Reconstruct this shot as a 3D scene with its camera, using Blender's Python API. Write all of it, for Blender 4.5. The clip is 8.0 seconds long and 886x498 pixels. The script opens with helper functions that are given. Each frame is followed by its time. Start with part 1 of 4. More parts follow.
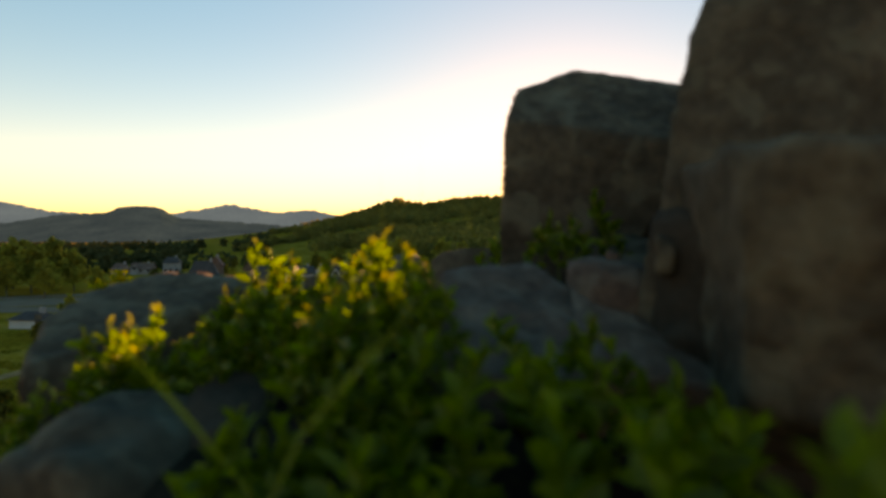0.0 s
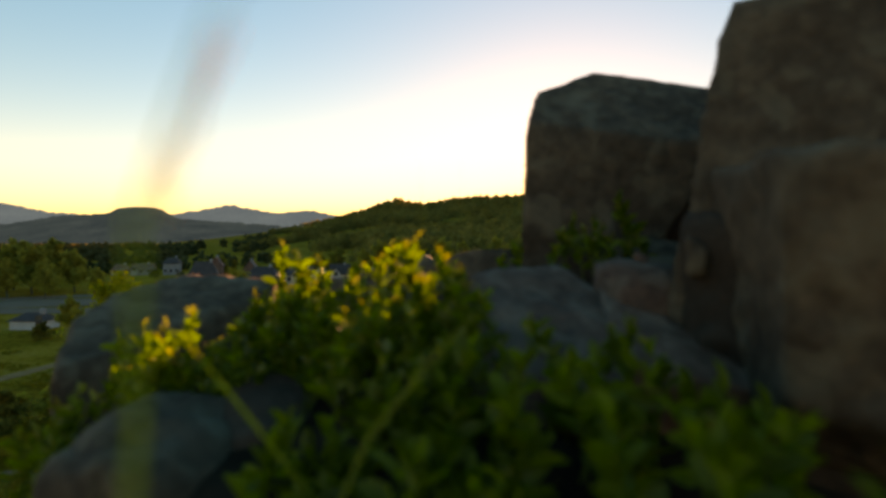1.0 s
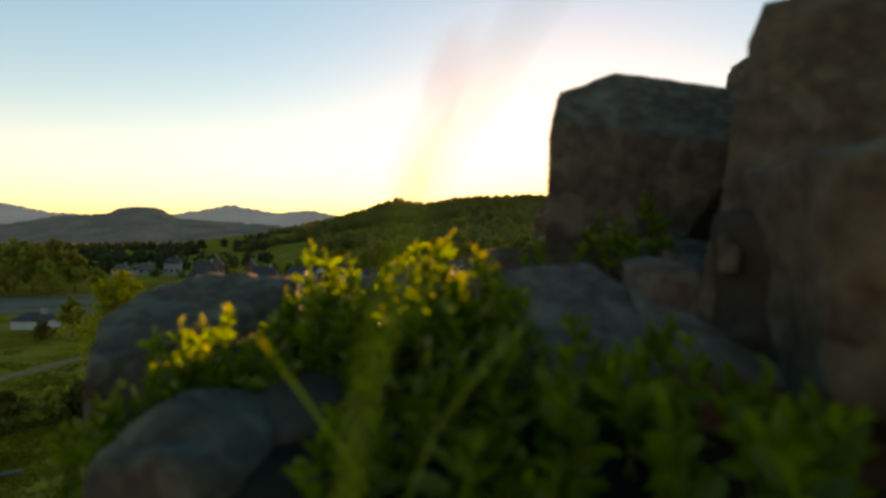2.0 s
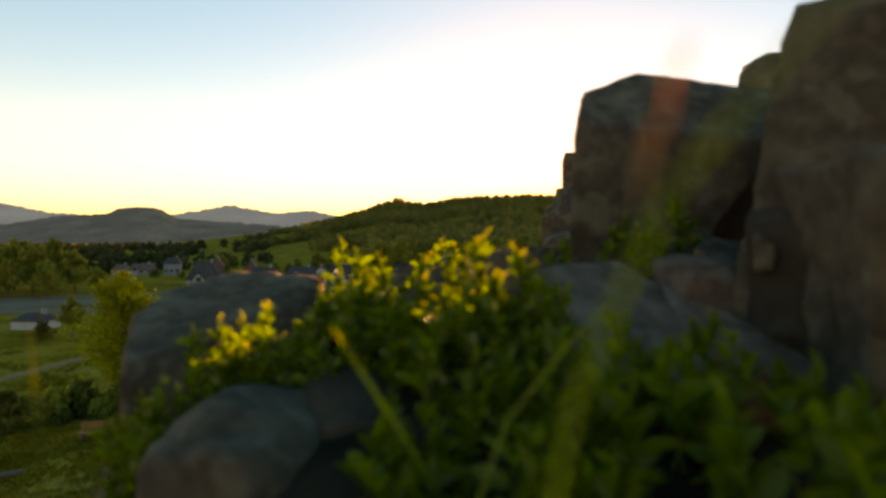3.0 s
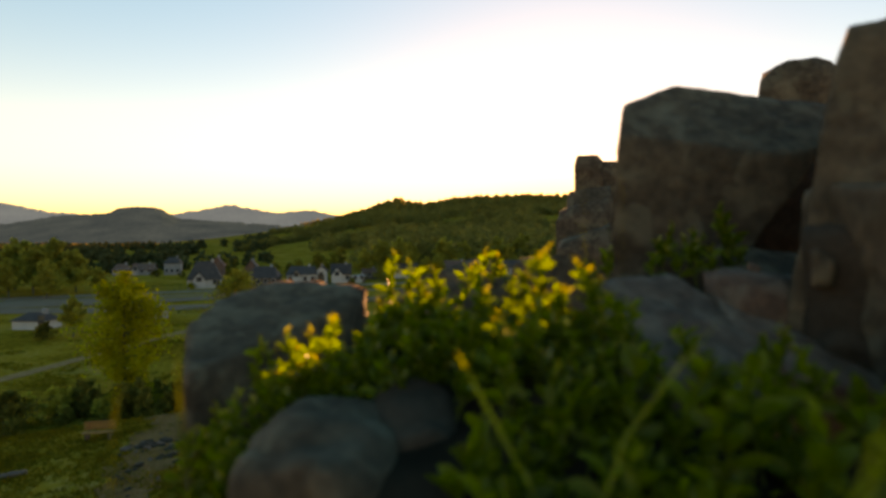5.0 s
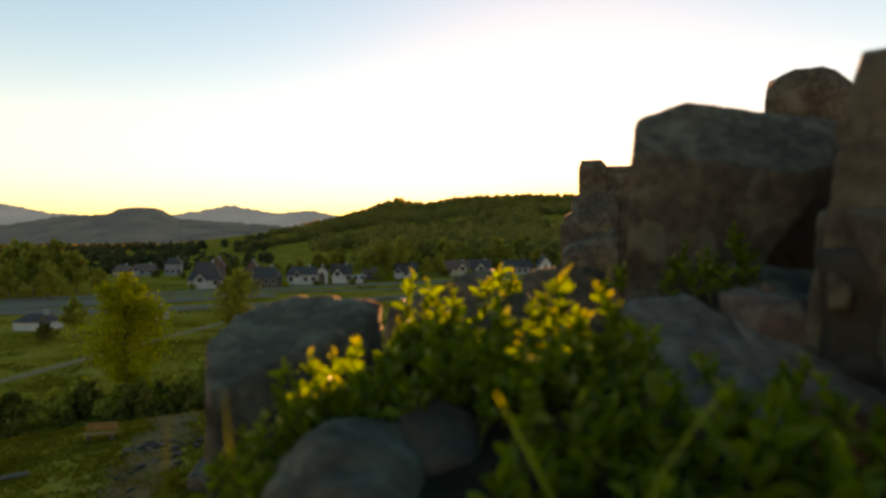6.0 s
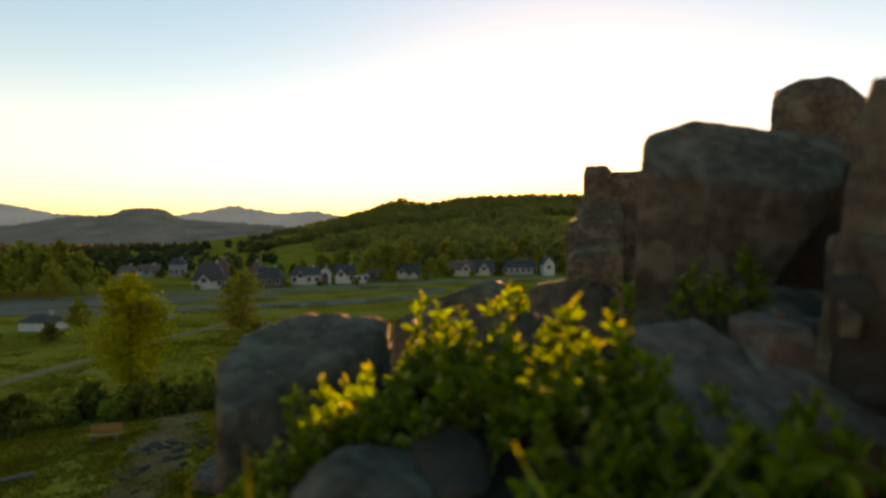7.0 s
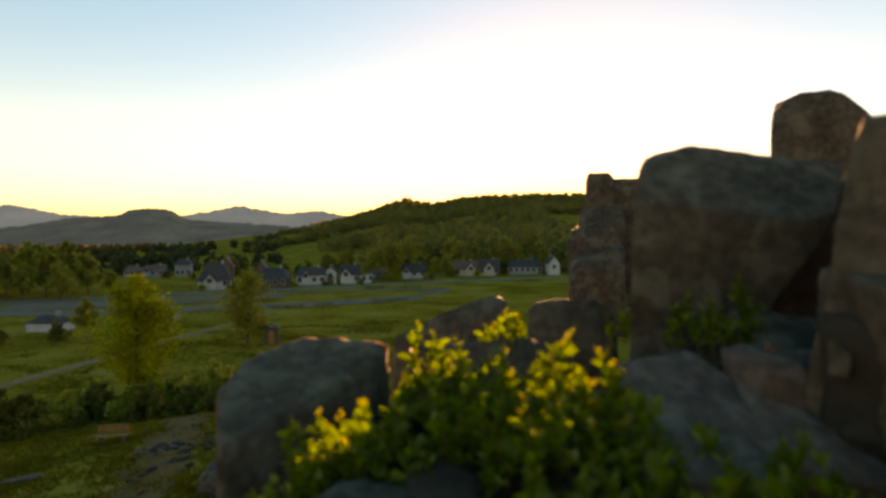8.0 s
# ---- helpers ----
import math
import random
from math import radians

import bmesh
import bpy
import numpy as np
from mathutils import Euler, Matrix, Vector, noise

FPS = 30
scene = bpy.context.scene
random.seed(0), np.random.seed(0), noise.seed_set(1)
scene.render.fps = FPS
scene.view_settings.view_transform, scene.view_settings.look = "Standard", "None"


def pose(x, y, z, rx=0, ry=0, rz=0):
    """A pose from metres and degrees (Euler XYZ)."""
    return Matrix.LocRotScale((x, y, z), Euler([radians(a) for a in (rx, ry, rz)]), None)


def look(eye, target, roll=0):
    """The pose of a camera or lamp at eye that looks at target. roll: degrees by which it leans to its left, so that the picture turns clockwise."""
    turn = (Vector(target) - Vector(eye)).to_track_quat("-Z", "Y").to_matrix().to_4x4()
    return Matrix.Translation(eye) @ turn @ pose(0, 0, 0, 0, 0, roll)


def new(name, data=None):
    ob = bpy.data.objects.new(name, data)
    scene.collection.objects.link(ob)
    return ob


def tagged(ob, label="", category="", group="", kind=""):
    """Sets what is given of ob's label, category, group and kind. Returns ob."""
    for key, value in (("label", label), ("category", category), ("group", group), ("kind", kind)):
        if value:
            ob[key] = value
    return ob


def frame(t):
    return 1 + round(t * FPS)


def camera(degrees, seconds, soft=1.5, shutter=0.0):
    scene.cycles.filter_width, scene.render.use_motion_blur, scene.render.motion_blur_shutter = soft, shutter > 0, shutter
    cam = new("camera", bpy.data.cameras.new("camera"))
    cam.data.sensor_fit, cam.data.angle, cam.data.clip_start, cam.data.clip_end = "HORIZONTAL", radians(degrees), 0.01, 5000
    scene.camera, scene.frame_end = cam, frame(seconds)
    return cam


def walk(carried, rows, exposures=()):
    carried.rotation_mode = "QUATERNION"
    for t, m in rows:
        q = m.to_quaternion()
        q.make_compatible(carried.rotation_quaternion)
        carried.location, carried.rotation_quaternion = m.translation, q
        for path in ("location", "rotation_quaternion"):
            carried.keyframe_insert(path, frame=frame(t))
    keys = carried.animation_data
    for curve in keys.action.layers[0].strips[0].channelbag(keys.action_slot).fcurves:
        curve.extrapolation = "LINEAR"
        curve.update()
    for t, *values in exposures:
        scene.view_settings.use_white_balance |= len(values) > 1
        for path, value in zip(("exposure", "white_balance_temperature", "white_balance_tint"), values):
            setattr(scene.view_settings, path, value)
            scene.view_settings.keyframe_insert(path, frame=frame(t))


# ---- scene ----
cam = camera(75.1, 8.0, soft=3.0)
cam.data.dof.use_dof = True
cam.data.dof.focus_distance = 60.0
cam.data.dof.aperture_fstop = 1.9
EXPOSURES = [(0.0, 2.1, 13800, 46), (1.7, 2.1, 13800, 46), (2.9, 2.4, 17200, 53), (8.0, 2.4, 17200, 53)]
PATH = [
    (0, 0.0, 0.0, 0.0, -0.0, -1.0, -0.0),
    (0.5, -0.0283, -0.0078, 0.0018, 0.016, -1.013, -0.104),
    (1, -0.0596, -0.0129, 0.0054, -0.005, -1.001, -0.156),
    (1.5, -0.0893, -0.0186, 0.0046, 0.038, -1.008, -0.133),
    (3, -0.1936, -0.0406, -0.001, 0.005, -1.002, -0.173),
    (3.5, -0.2268, -0.0459, 0.0007, -0.021, -0.999, -0.155),
    (4, -0.2608, -0.055, 0.0052, -0.028, -1.0, -0.133),
    (4.5, -0.2915, -0.062, 0.0132, -0.009, -1.028, -0.146),
    (6, -0.3593, -0.0872, 0.0769, 0.048, -1.045, -0.299),
    (6.5, -0.3723, -0.0901, 0.1012, 0.093, -1.018, -0.371),
    (7, -0.3741, -0.0912, 0.132, 0.371, -1.031, -0.354),
    (7.5, -0.3679, -0.097, 0.1672, 0.621, -1.053, -0.413),
    (8, -0.3511, -0.1064, 0.2103, 0.86, -1.077, -0.537),
]
walk(cam, [(t, pose(x, y, z, 90 + pitch, 0, yaw) @ pose(0, 0, 0, 0, 0, roll)) for t, x, y, z, yaw, pitch, roll in PATH], EXPOSURES)

# ---- world, sun ----
SUN_AZ, SUN_EL = radians(11.2), radians(4.6)
world = bpy.data.worlds.new("sky")
scene.world = world
world.use_nodes = True
wn = world.node_tree
sky = wn.nodes.new("ShaderNodeTexSky")
sky.sky_type = "NISHITA"
sky.sun_disc = False
sky.sun_elevation, sky.sun_rotation = SUN_EL, SUN_AZ
sky.altitude, sky.air_density, sky.dust_density, sky.ozone_density = 400, 1.0, 0.2, 2.4
rich = wn.nodes.new("ShaderNodeHueSaturation")
rich.inputs["Saturation"].default_value = 1.75
veil = wn.nodes.new("ShaderNodeGamma")
veil.inputs["Gamma"].default_value = 0.6
wn.links.new(sky.outputs[0], veil.inputs["Color"])
wn.links.new(veil.outputs[0], rich.inputs["Color"])
wn.links.new(rich.outputs[0], wn.nodes["Background"].inputs[0])
wn.nodes["Background"].inputs[1].default_value = 0.15
sun_data = bpy.data.lights.new("sun", "SUN")
sun_data.energy, sun_data.angle, sun_data.color = 3.6, radians(0.6), (1.0, 0.72, 0.38)
sun = new("sun", sun_data)
SUN_DIR = Vector((math.sin(SUN_AZ) * math.cos(SUN_EL), math.cos(SUN_AZ) * math.cos(SUN_EL), math.sin(SUN_EL)))
sun.matrix_world = look(SUN_DIR * 400, (0, 0, 0))

# ---- materials ----
def material(name, tones, scale=4.0, fine=40.0, rough=0.8, bump=0.3, spread=0.12, glow=0.0, through_light=None, spec=0.3, metal=0.0, space="Object", reach=(0.36, 0.66)):
    """Noise between the tones at a coarse and a fine scale, with fine relief. spread: how much islands and objects differ."""
    m = bpy.data.materials.new(name)
    m.use_nodes = True
    t = m.node_tree
    n, link = t.nodes, t.links
    shader = n["Principled BSDF"]
    shader.inputs["Roughness"].default_value = rough
    shader.inputs["Specular IOR Level"].default_value = spec
    shader.inputs["Metallic"].default_value = metal
    co = n.new("ShaderNodeTexCoord")
    coarse, grain = n.new("ShaderNodeTexNoise"), n.new("ShaderNodeTexNoise")
    coarse.inputs["Scale"].default_value, coarse.inputs["Detail"].default_value = scale, 5
    grain.inputs["Scale"].default_value, grain.inputs["Detail"].default_value = fine, 6
    for tex in (coarse, grain):
        link.new(co.outputs[space], tex.inputs["Vector"])
    mix = n.new("ShaderNodeMath")
    mix.operation = "MULTIPLY_ADD"
    mix.inputs[1].default_value = 0.45
    link.new(grain.outputs[0], mix.inputs[0])
    half = n.new("ShaderNodeMath")
    half.operation = "MULTIPLY"
    half.inputs[1].default_value = 0.55
    link.new(coarse.outputs[0], half.inputs[0])
    link.new(half.outputs[0], mix.inputs[2])
    ramp = n.new("ShaderNodeValToRGB")
    ramp.color_ramp.elements[0].position, ramp.color_ramp.elements[1].position = reach
    for i in range(len(tones) - 2):
        ramp.color_ramp.elements.new(reach[0] + (reach[1] - reach[0]) * (i + 1) / (len(tones) - 1))
    for e, c in zip(ramp.color_ramp.elements, tones):
        e.color = (*c, 1)
    link.new(mix.outputs[0], ramp.inputs[0])
    geo, info = n.new("ShaderNodeNewGeometry"), n.new("ShaderNodeObjectInfo")
    add = n.new("ShaderNodeMath")
    add.operation = "ADD"
    link.new(geo.outputs["Random Per Island"], add.inputs[0])
    link.new(info.outputs["Random"], add.inputs[1])
    to_range = n.new("ShaderNodeMapRange")
    to_range.inputs["From Max"].default_value = 2.0
    to_range.inputs["To Min"].default_value, to_range.inputs["To Max"].default_value = 1 - 2 * spread, 1 + 2 * spread
    link.new(add.outputs[0], to_range.inputs["Value"])
    hsv = n.new("ShaderNodeHueSaturation")
    link.new(ramp.outputs[0], hsv.inputs["Color"])
    link.new(to_range.outputs[0], hsv.inputs["Value"])
    link.new(hsv.outputs[0], shader.inputs["Base Color"])
    if bump:
        b = n.new("ShaderNodeBump")
        b.inputs["Strength"].default_value, b.inputs["Distance"].default_value = bump, 0.6 / fine
        link.new(mix.outputs[0], b.inputs["Height"])
        link.new(b.outputs[0], shader.inputs["Normal"])
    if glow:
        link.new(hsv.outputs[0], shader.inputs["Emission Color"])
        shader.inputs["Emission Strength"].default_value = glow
    if through_light:
        tl, blend = n.new("ShaderNodeBsdfTranslucent"), n.new("ShaderNodeMixShader")
        tint = n.new("ShaderNodeMix")
        tint.data_type, tint.blend_type = "RGBA", "MULTIPLY"
        tint.inputs["Factor"].default_value = 1.0
        tint.inputs["B"].default_value = (*through_light, 1)
        link.new(hsv.outputs[0], tint.inputs["A"])
        link.new(tint.outputs["Result"], tl.inputs["Color"])
        blend.inputs[0].default_value = 0.5
        link.new(shader.outputs[0], blend.inputs[1])
        link.new(tl.outputs[0], blend.inputs[2])
        link.new(blend.outputs[0], n["Material Output"].inputs["Surface"])
    return m


BASALT = material("basalt", [(0.044, 0.0285, 0.019), (0.084, 0.056, 0.037), (0.143, 0.098, 0.064)], 6, 30, 0.9, 0.8, spec=0.15, reach=(0.35, 0.67))
SLAB = material("grey_slab", [(0.076, 0.038, 0.027), (0.125, 0.064, 0.046), (0.192, 0.105, 0.076)], 9, 50, 0.85, 0.6, spec=0.2)
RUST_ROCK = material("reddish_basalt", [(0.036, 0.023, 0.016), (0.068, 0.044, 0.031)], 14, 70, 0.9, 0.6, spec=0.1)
LEAF = material("leaf", [(0.055, 0.104, 0.003), (0.114, 0.172, 0.007)], 30, 160, 0.5, 0.1, 0.35, through_light=(1.5, 1.75, 0.3), spec=0.25)
YOUNG = material("young_leaf", [(0.13, 0.17, 0.012), (0.24, 0.21, 0.03)], 30, 160, 0.3, 0.1, 0.3, through_light=(1.15, 1.15, 0.4), spec=0.6)
STEM = material("green_stem", [(0.075, 0.105, 0.012), (0.13, 0.15, 0.02)], 40, 200, 0.6, 0.1, through_light=(1.0, 1.2, 0.5))
STRAW = material("grass_blade", [(0.14, 0.17, 0.02), (0.22, 0.24, 0.035)], 20, 150, 0.5, 0.1, 0.15, through_light=(1.8, 2.0, 0.7))
# darker copy of the grass blade: the shade at the rim is in its colour
SHADED_STRAW = material("shaded_grass_blade", [(0.062, 0.082, 0.008), (0.11, 0.125, 0.014)], 20, 150, 0.7, 0.1, 0.15, through_light=(0.35, 0.4, 0.15), spec=0.15)
SEED = material("seed_head", [(0.34, 0.20, 0.11), (0.48, 0.30, 0.17)], 60, 300, 0.8, 0.2, through_light=(2.6, 2.2, 1.2))
GRASS = material("meadow", [(0.145, 0.064, 0.007), (0.268, 0.118, 0.013), (0.35, 0.158, 0.020), (0.39, 0.178, 0.046)], 0.10, 1.6, 1.0, 0.8, 0.0, spec=0.0, reach=(0.38, 0.62))
TURF = material("turf", [(0.110, 0.080, 0.010), (0.205, 0.135, 0.018)], 0.8, 12, 1.0, 0.0, 0.3, through_light=(1.4, 1.3, 0.5), spec=0.0)


def add_lichen(m, colour, scale, amount):
    """Pale crusts of lichen in ragged patches over the stone."""
    t = m.node_tree
    n, link = t.nodes, t.links
    shader = n["Principled BSDF"]
    under = shader.inputs["Base Color"].links[0].from_socket
    co, patches, edge = n.new("ShaderNodeTexCoord"), n.new("ShaderNodeTexNoise"), n.new("ShaderNodeValToRGB")
    patches.inputs["Scale"].default_value, patches.inputs["Detail"].default_value, patches.inputs["Distortion"].default_value = scale, 7, 0.6
    link.new(co.outputs["Object"], patches.inputs["Vector"])
    edge.color_ramp.elements[0].position, edge.color_ramp.elements[1].position = 0.53, 0.62
    edge.color_ramp.elements[1].color = (amount, amount, amount, 1)
    link.new(patches.outputs[0], edge.inputs[0])
    mix = n.new("ShaderNodeMix")
    mix.data_type = "RGBA"
    link.new(edge.outputs[0], mix.inputs["Factor"])
    link.new(under, mix.inputs["A"])
    mix.inputs["B"].default_value = (*colour, 1)
    link.new(mix.outputs["Result"], shader.inputs["Base Color"])


add_lichen(BASALT, (0.160, 0.130, 0.087), 12.0, 0.36)
add_lichen(SLAB, (0.20, 0.16, 0.12), 20.0, 0.28)


def add_bare_soil(m):
    """Bare dark soil on the top of the outcrop, with a ragged margin."""
    n, link = m.node_tree.nodes, m.node_tree.links
    shader = n["Principled BSDF"]
    grass = shader.inputs["Base Color"].links[0].from_socket
    co, flat, far, soil = n.new("ShaderNodeTexCoord"), n.new("ShaderNodeVectorMath"), n.new("ShaderNodeVectorMath"), n.new("ShaderNodeTexNoise")
    flat.operation, far.operation = "MULTIPLY", "DISTANCE"
    flat.inputs[1].default_value, far.inputs[1].default_value = (1, 1, 0), (0, 0.6, 0)
    link.new(co.outputs["Object"], flat.inputs[0])
    link.new(flat.outputs[0], far.inputs[0])
    soil.inputs["Scale"].default_value, soil.inputs["Detail"].default_value = 2.2, 6
    link.new(co.outputs["Object"], soil.inputs["Vector"])
    ragged = n.new("ShaderNodeMath")
    ragged.operation = "MULTIPLY_ADD"
    ragged.inputs[1].default_value = 2.4
    link.new(soil.outputs[0], ragged.inputs[0])
    link.new(far.outputs["Value"], ragged.inputs[2])
    mask = n.new("ShaderNodeMapRange")
    mask.inputs["From Min"].default_value, mask.inputs["From Max"].default_value = 2.75, 3.05
    link.new(ragged.outputs[0], mask.inputs["Value"])
    tone = n.new("ShaderNodeValToRGB")
    tone.color_ramp.elements[0].position, tone.color_ramp.elements[1].position = 0.35, 0.7
    tone.color_ramp.elements[0].color, tone.color_ramp.elements[1].color = (0.010, 0.008, 0.006, 1), (0.05, 0.036, 0.024, 1)
    link.new(soil.outputs[0], tone.inputs[0])
    mix = n.new("ShaderNodeMix")
    mix.data_type = "RGBA"
    link.new(mask.outputs[0], mix.inputs["Factor"])
    link.new(tone.outputs[0], mix.inputs["A"])
    link.new(grass, mix.inputs["B"])
    link.new(mix.outputs["Result"], shader.inputs["Base Color"])


add_bare_soil(GRASS)
DIRT = material("dirt", [(0.26, 0.104, 0.046), (0.40, 0.172, 0.084)], 1.2, 14, 1.0, 0.5, spec=0.0)
SOIL = material("trodden_soil", [(0.13, 0.047, 0.018), (0.22, 0.085, 0.035), (0.27, 0.108, 0.047)], 0.9, 7, 1.0, 0.6, spec=0.0)
ASPHALT = material("asphalt", [(0.19, 0.108, 0.074), (0.27, 0.158, 0.11)], 0.3, 20, 1.0, 0.2, spec=0.0)
BARK = material("bark", [(0.05, 0.04, 0.03), (0.12, 0.10, 0.08)], 5, 40, 0.9, 0.6)
CROWN = material("tree_leaf", [(0.20, 0.175, 0.034), (0.28, 0.24, 0.05)], 0.6, 6, 0.9, 0, 0.2, through_light=(1.6, 1.5, 0.8), spec=0.05)
PALE = material("pale_leaf", [(0.24, 0.205, 0.035), (0.31, 0.26, 0.055)], 0.6, 6, 0.8, 0, 0.2, through_light=(1.9, 1.75, 0.9), spec=0.05)
SPRING = material("spring_leaf", [(0.205, 0.190, 0.012), (0.285, 0.245, 0.018)], 0.6, 6, 0.8, 0, 0.25, through_light=(1.4, 1.35, 0.5), spec=0.05)
DARK_CROWN = material("dark_leaf", [(0.13, 0.11, 0.022), (0.20, 0.16, 0.034)], 0.6, 6, 0.9, 0, 0.2, through_light=(0.9, 0.85, 0.6), spec=0.03)
# far woods: tones lifted in place of haze, valley tops kept from lighting up
WOODS = material("woodland_leaf", [(0.085, 0.105, 0.045), (0.13, 0.145, 0.062)], 0.05, 0.6, 1.0, 0, 0.15, through_light=(0.12, 0.12, 0.1), spec=0.0)
FOREST = material("forest_leaf", [(0.13, 0.115, 0.032), (0.20, 0.165, 0.048)], 0.05, 0.6, 0.9, 0, 0.2, through_light=(1.0, 0.9, 0.6), spec=0.03)
PLASTER = material("white_plaster", [(0.24, 0.235, 0.23), (0.36, 0.35, 0.34)], 0.6, 9, 0.9, 0.1)
WHITE = material("white_render", [(0.31, 0.30, 0.29), (0.42, 0.41, 0.39)], 0.6, 9, 0.9, 0.1)
RED_WALL = material("red_timber", [(0.17, 0.07, 0.05), (0.26, 0.115, 0.08)], 0.8, 12, 0.8, 0.2)
CREAM = material("cream_plaster", [(0.30, 0.27, 0.21), (0.40, 0.35, 0.27)], 0.6, 9, 0.9, 0.1)
GREY_WALL = material("grey_plaster", [(0.20, 0.19, 0.19), (0.28, 0.27, 0.26)], 0.6, 9, 0.85, 0.1)
BROWN_WALL = material("brown_timber", [(0.06, 0.04, 0.03), (0.12, 0.08, 0.05)], 0.8, 12, 0.8, 0.2)
SLATE = material("slate_roof", [(0.034, 0.026, 0.023), (0.066, 0.05, 0.045)], 1.0, 12, 0.8, 0.4)
TILE = material("red_roof", [(0.13, 0.05, 0.035), (0.21, 0.085, 0.06)], 1.0, 12, 0.8, 0.4)
GLASS = material("window_glass", [(0.02, 0.022, 0.025), (0.04, 0.04, 0.045)], 1, 5, 0.15, 0, spec=0.6)
WOOD = material("orange_wood", [(0.26, 0.085, 0.022), (0.36, 0.13, 0.035)], 3, 30, 0.7, 0.2)
# far hills: the haze is put into their bluish tones and a faint glow
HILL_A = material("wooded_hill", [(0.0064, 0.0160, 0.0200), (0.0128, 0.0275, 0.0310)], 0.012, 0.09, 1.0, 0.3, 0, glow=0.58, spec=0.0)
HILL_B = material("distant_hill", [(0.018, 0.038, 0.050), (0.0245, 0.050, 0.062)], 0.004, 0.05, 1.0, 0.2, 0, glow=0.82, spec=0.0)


# ---- builders ----
def to_mesh(name, bm):
    me = bpy.data.meshes.new(name)
    bm.normal_update()
    bm.to_mesh(me)
    bm.free()
    return me


def put(name, me, mat, parent=None, m=None, smooth=False, label=""):
    if mat and not me.materials:
        me.materials.append(mat)
    if smooth:
        me.polygons.foreach_set("use_smooth", [True] * len(me.polygons))
    ob = new(name, me)
    if parent is not None:
        ob.parent = parent
    if m is not None:
        ob.matrix_basis = m
    if label:
        ob["label"] = label
    return ob


def part(name, bm, mat, parent, label="", m=None, smooth=False):
    return put(name, to_mesh(name, bm), mat, parent, m, smooth, label)


def thing(name, m, label, category, group=""):
    ob = new(name)
    ob.matrix_basis = m
    ob.empty_display_size = 0.1
    return tagged(ob, label, category, group)


def box(bm, x0, y0, z0, x1, y1, z1, bevel=0.0):
    r = bmesh.ops.create_cube(bm, size=1, matrix=Matrix.Translation(((x0 + x1) / 2, (y0 + y1) / 2, (z0 + z1) / 2)) @ Matrix.Diagonal((x1 - x0, y1 - y0, z1 - z0, 1)))
    if bevel:
        edges = list({e for v in r["verts"] for e in v.link_edges})
        bmesh.ops.bevel(bm, geom=edges, offset=bevel, segments=2, affect="EDGES", profile=0.5)
    return bm


def tube(bm, points, radii, sides=6):
    rings = []
    for i, p in enumerate(points):
        a, b = Vector(points[max(i - 1, 0)]), Vector(points[min(i + 1, len(points) - 1)])
        q = (b - a).to_track_quat("Z", "Y")
        rings.append([bm.verts.new(Vector(p) + q @ Vector((radii[i] * math.cos(k * 2 * math.pi / sides), radii[i] * math.sin(k * 2 * math.pi / sides), 0))) for k in range(sides)])
    for r0, r1 in zip(rings, rings[1:]):
        for k in range(sides):
            bm.faces.new((r0[k], r0[(k + 1) % sides], r1[(k + 1) % sides], r1[k]))
    bm.faces.new(rings[0][::-1])
    bm.faces.new(rings[-1])
    return bm


def smoothstep(a, b, v):
    v = min(max((v - a) / (b - a), 0.0), 1.0)
    return v * v * (3 - 2 * v)


def interp(v, pairs):
    return float(np.interp(v, [p[0] for p in pairs], [p[1] for p in pairs]))


# ---- the lie of the land ----
# the crown of the shrubs on the outcrop: places (x, y) and the height of the leaf tips there
CANOPY = [(-.53, 1.33, -.15), (-.70, 1.11, -.19), (-.54, 1.08, -.17), (-.44, 1.35, -.045), (-.30, 1.25, -.10), (-.11, 1.08, -.03), (-.04, .90, -.075), (-.03, 1.0, -.045), (-.10, .97, -.06), (-.22, 1.15, -.10), (.03, .86, -.12), (.21, .83, -.13),
          (.30, .74, -.25), (-.23, .60, -.27), (-.28, .95, -.14), (0.0, .64, -.21), (.38, .68, -.31), (-.66, .78, -.25), (-.05, .42, -.31), (.5, .5, -.3), (-.5, .5, -.36)]


def canopy(x, y):
    s = w = 0.0
    for cx, cy, cz in CANOPY:
        k = 1 / ((x - cx) ** 2 + (y - cy) ** 2 + 0.002) ** 1.5
        s, w = s + k * cz, w + k
    return s / w


# the wooded ridge behind the village: bearing (run over reach) and rise (height over reach)
RIDGE = [(-2.0, -.012), (-.50, -.012), (-.40, -.002), (-.31, .012), (-.24, .020), (-.18, .030), (-.13, .043), (-.08, .060), (-.035, .051), (.03, .063), (.12, .066), (.25, .064), (.6, .05), (1.5, .02)]


def ridge_height(x, y):
    """Height of the country beyond the village."""
    reach = max(y, 1.0)
    top = interp(x / reach, RIDGE) * 800 + 3
    s = (y - 205) / 595
    if s <= 0:
        return -13.0
    if s <= 1:
        return -13 + (top + 13) * s ** 1.35
    return -13 + (top + 13) * max(0.25, 1 - (s - 1) * 0.5)


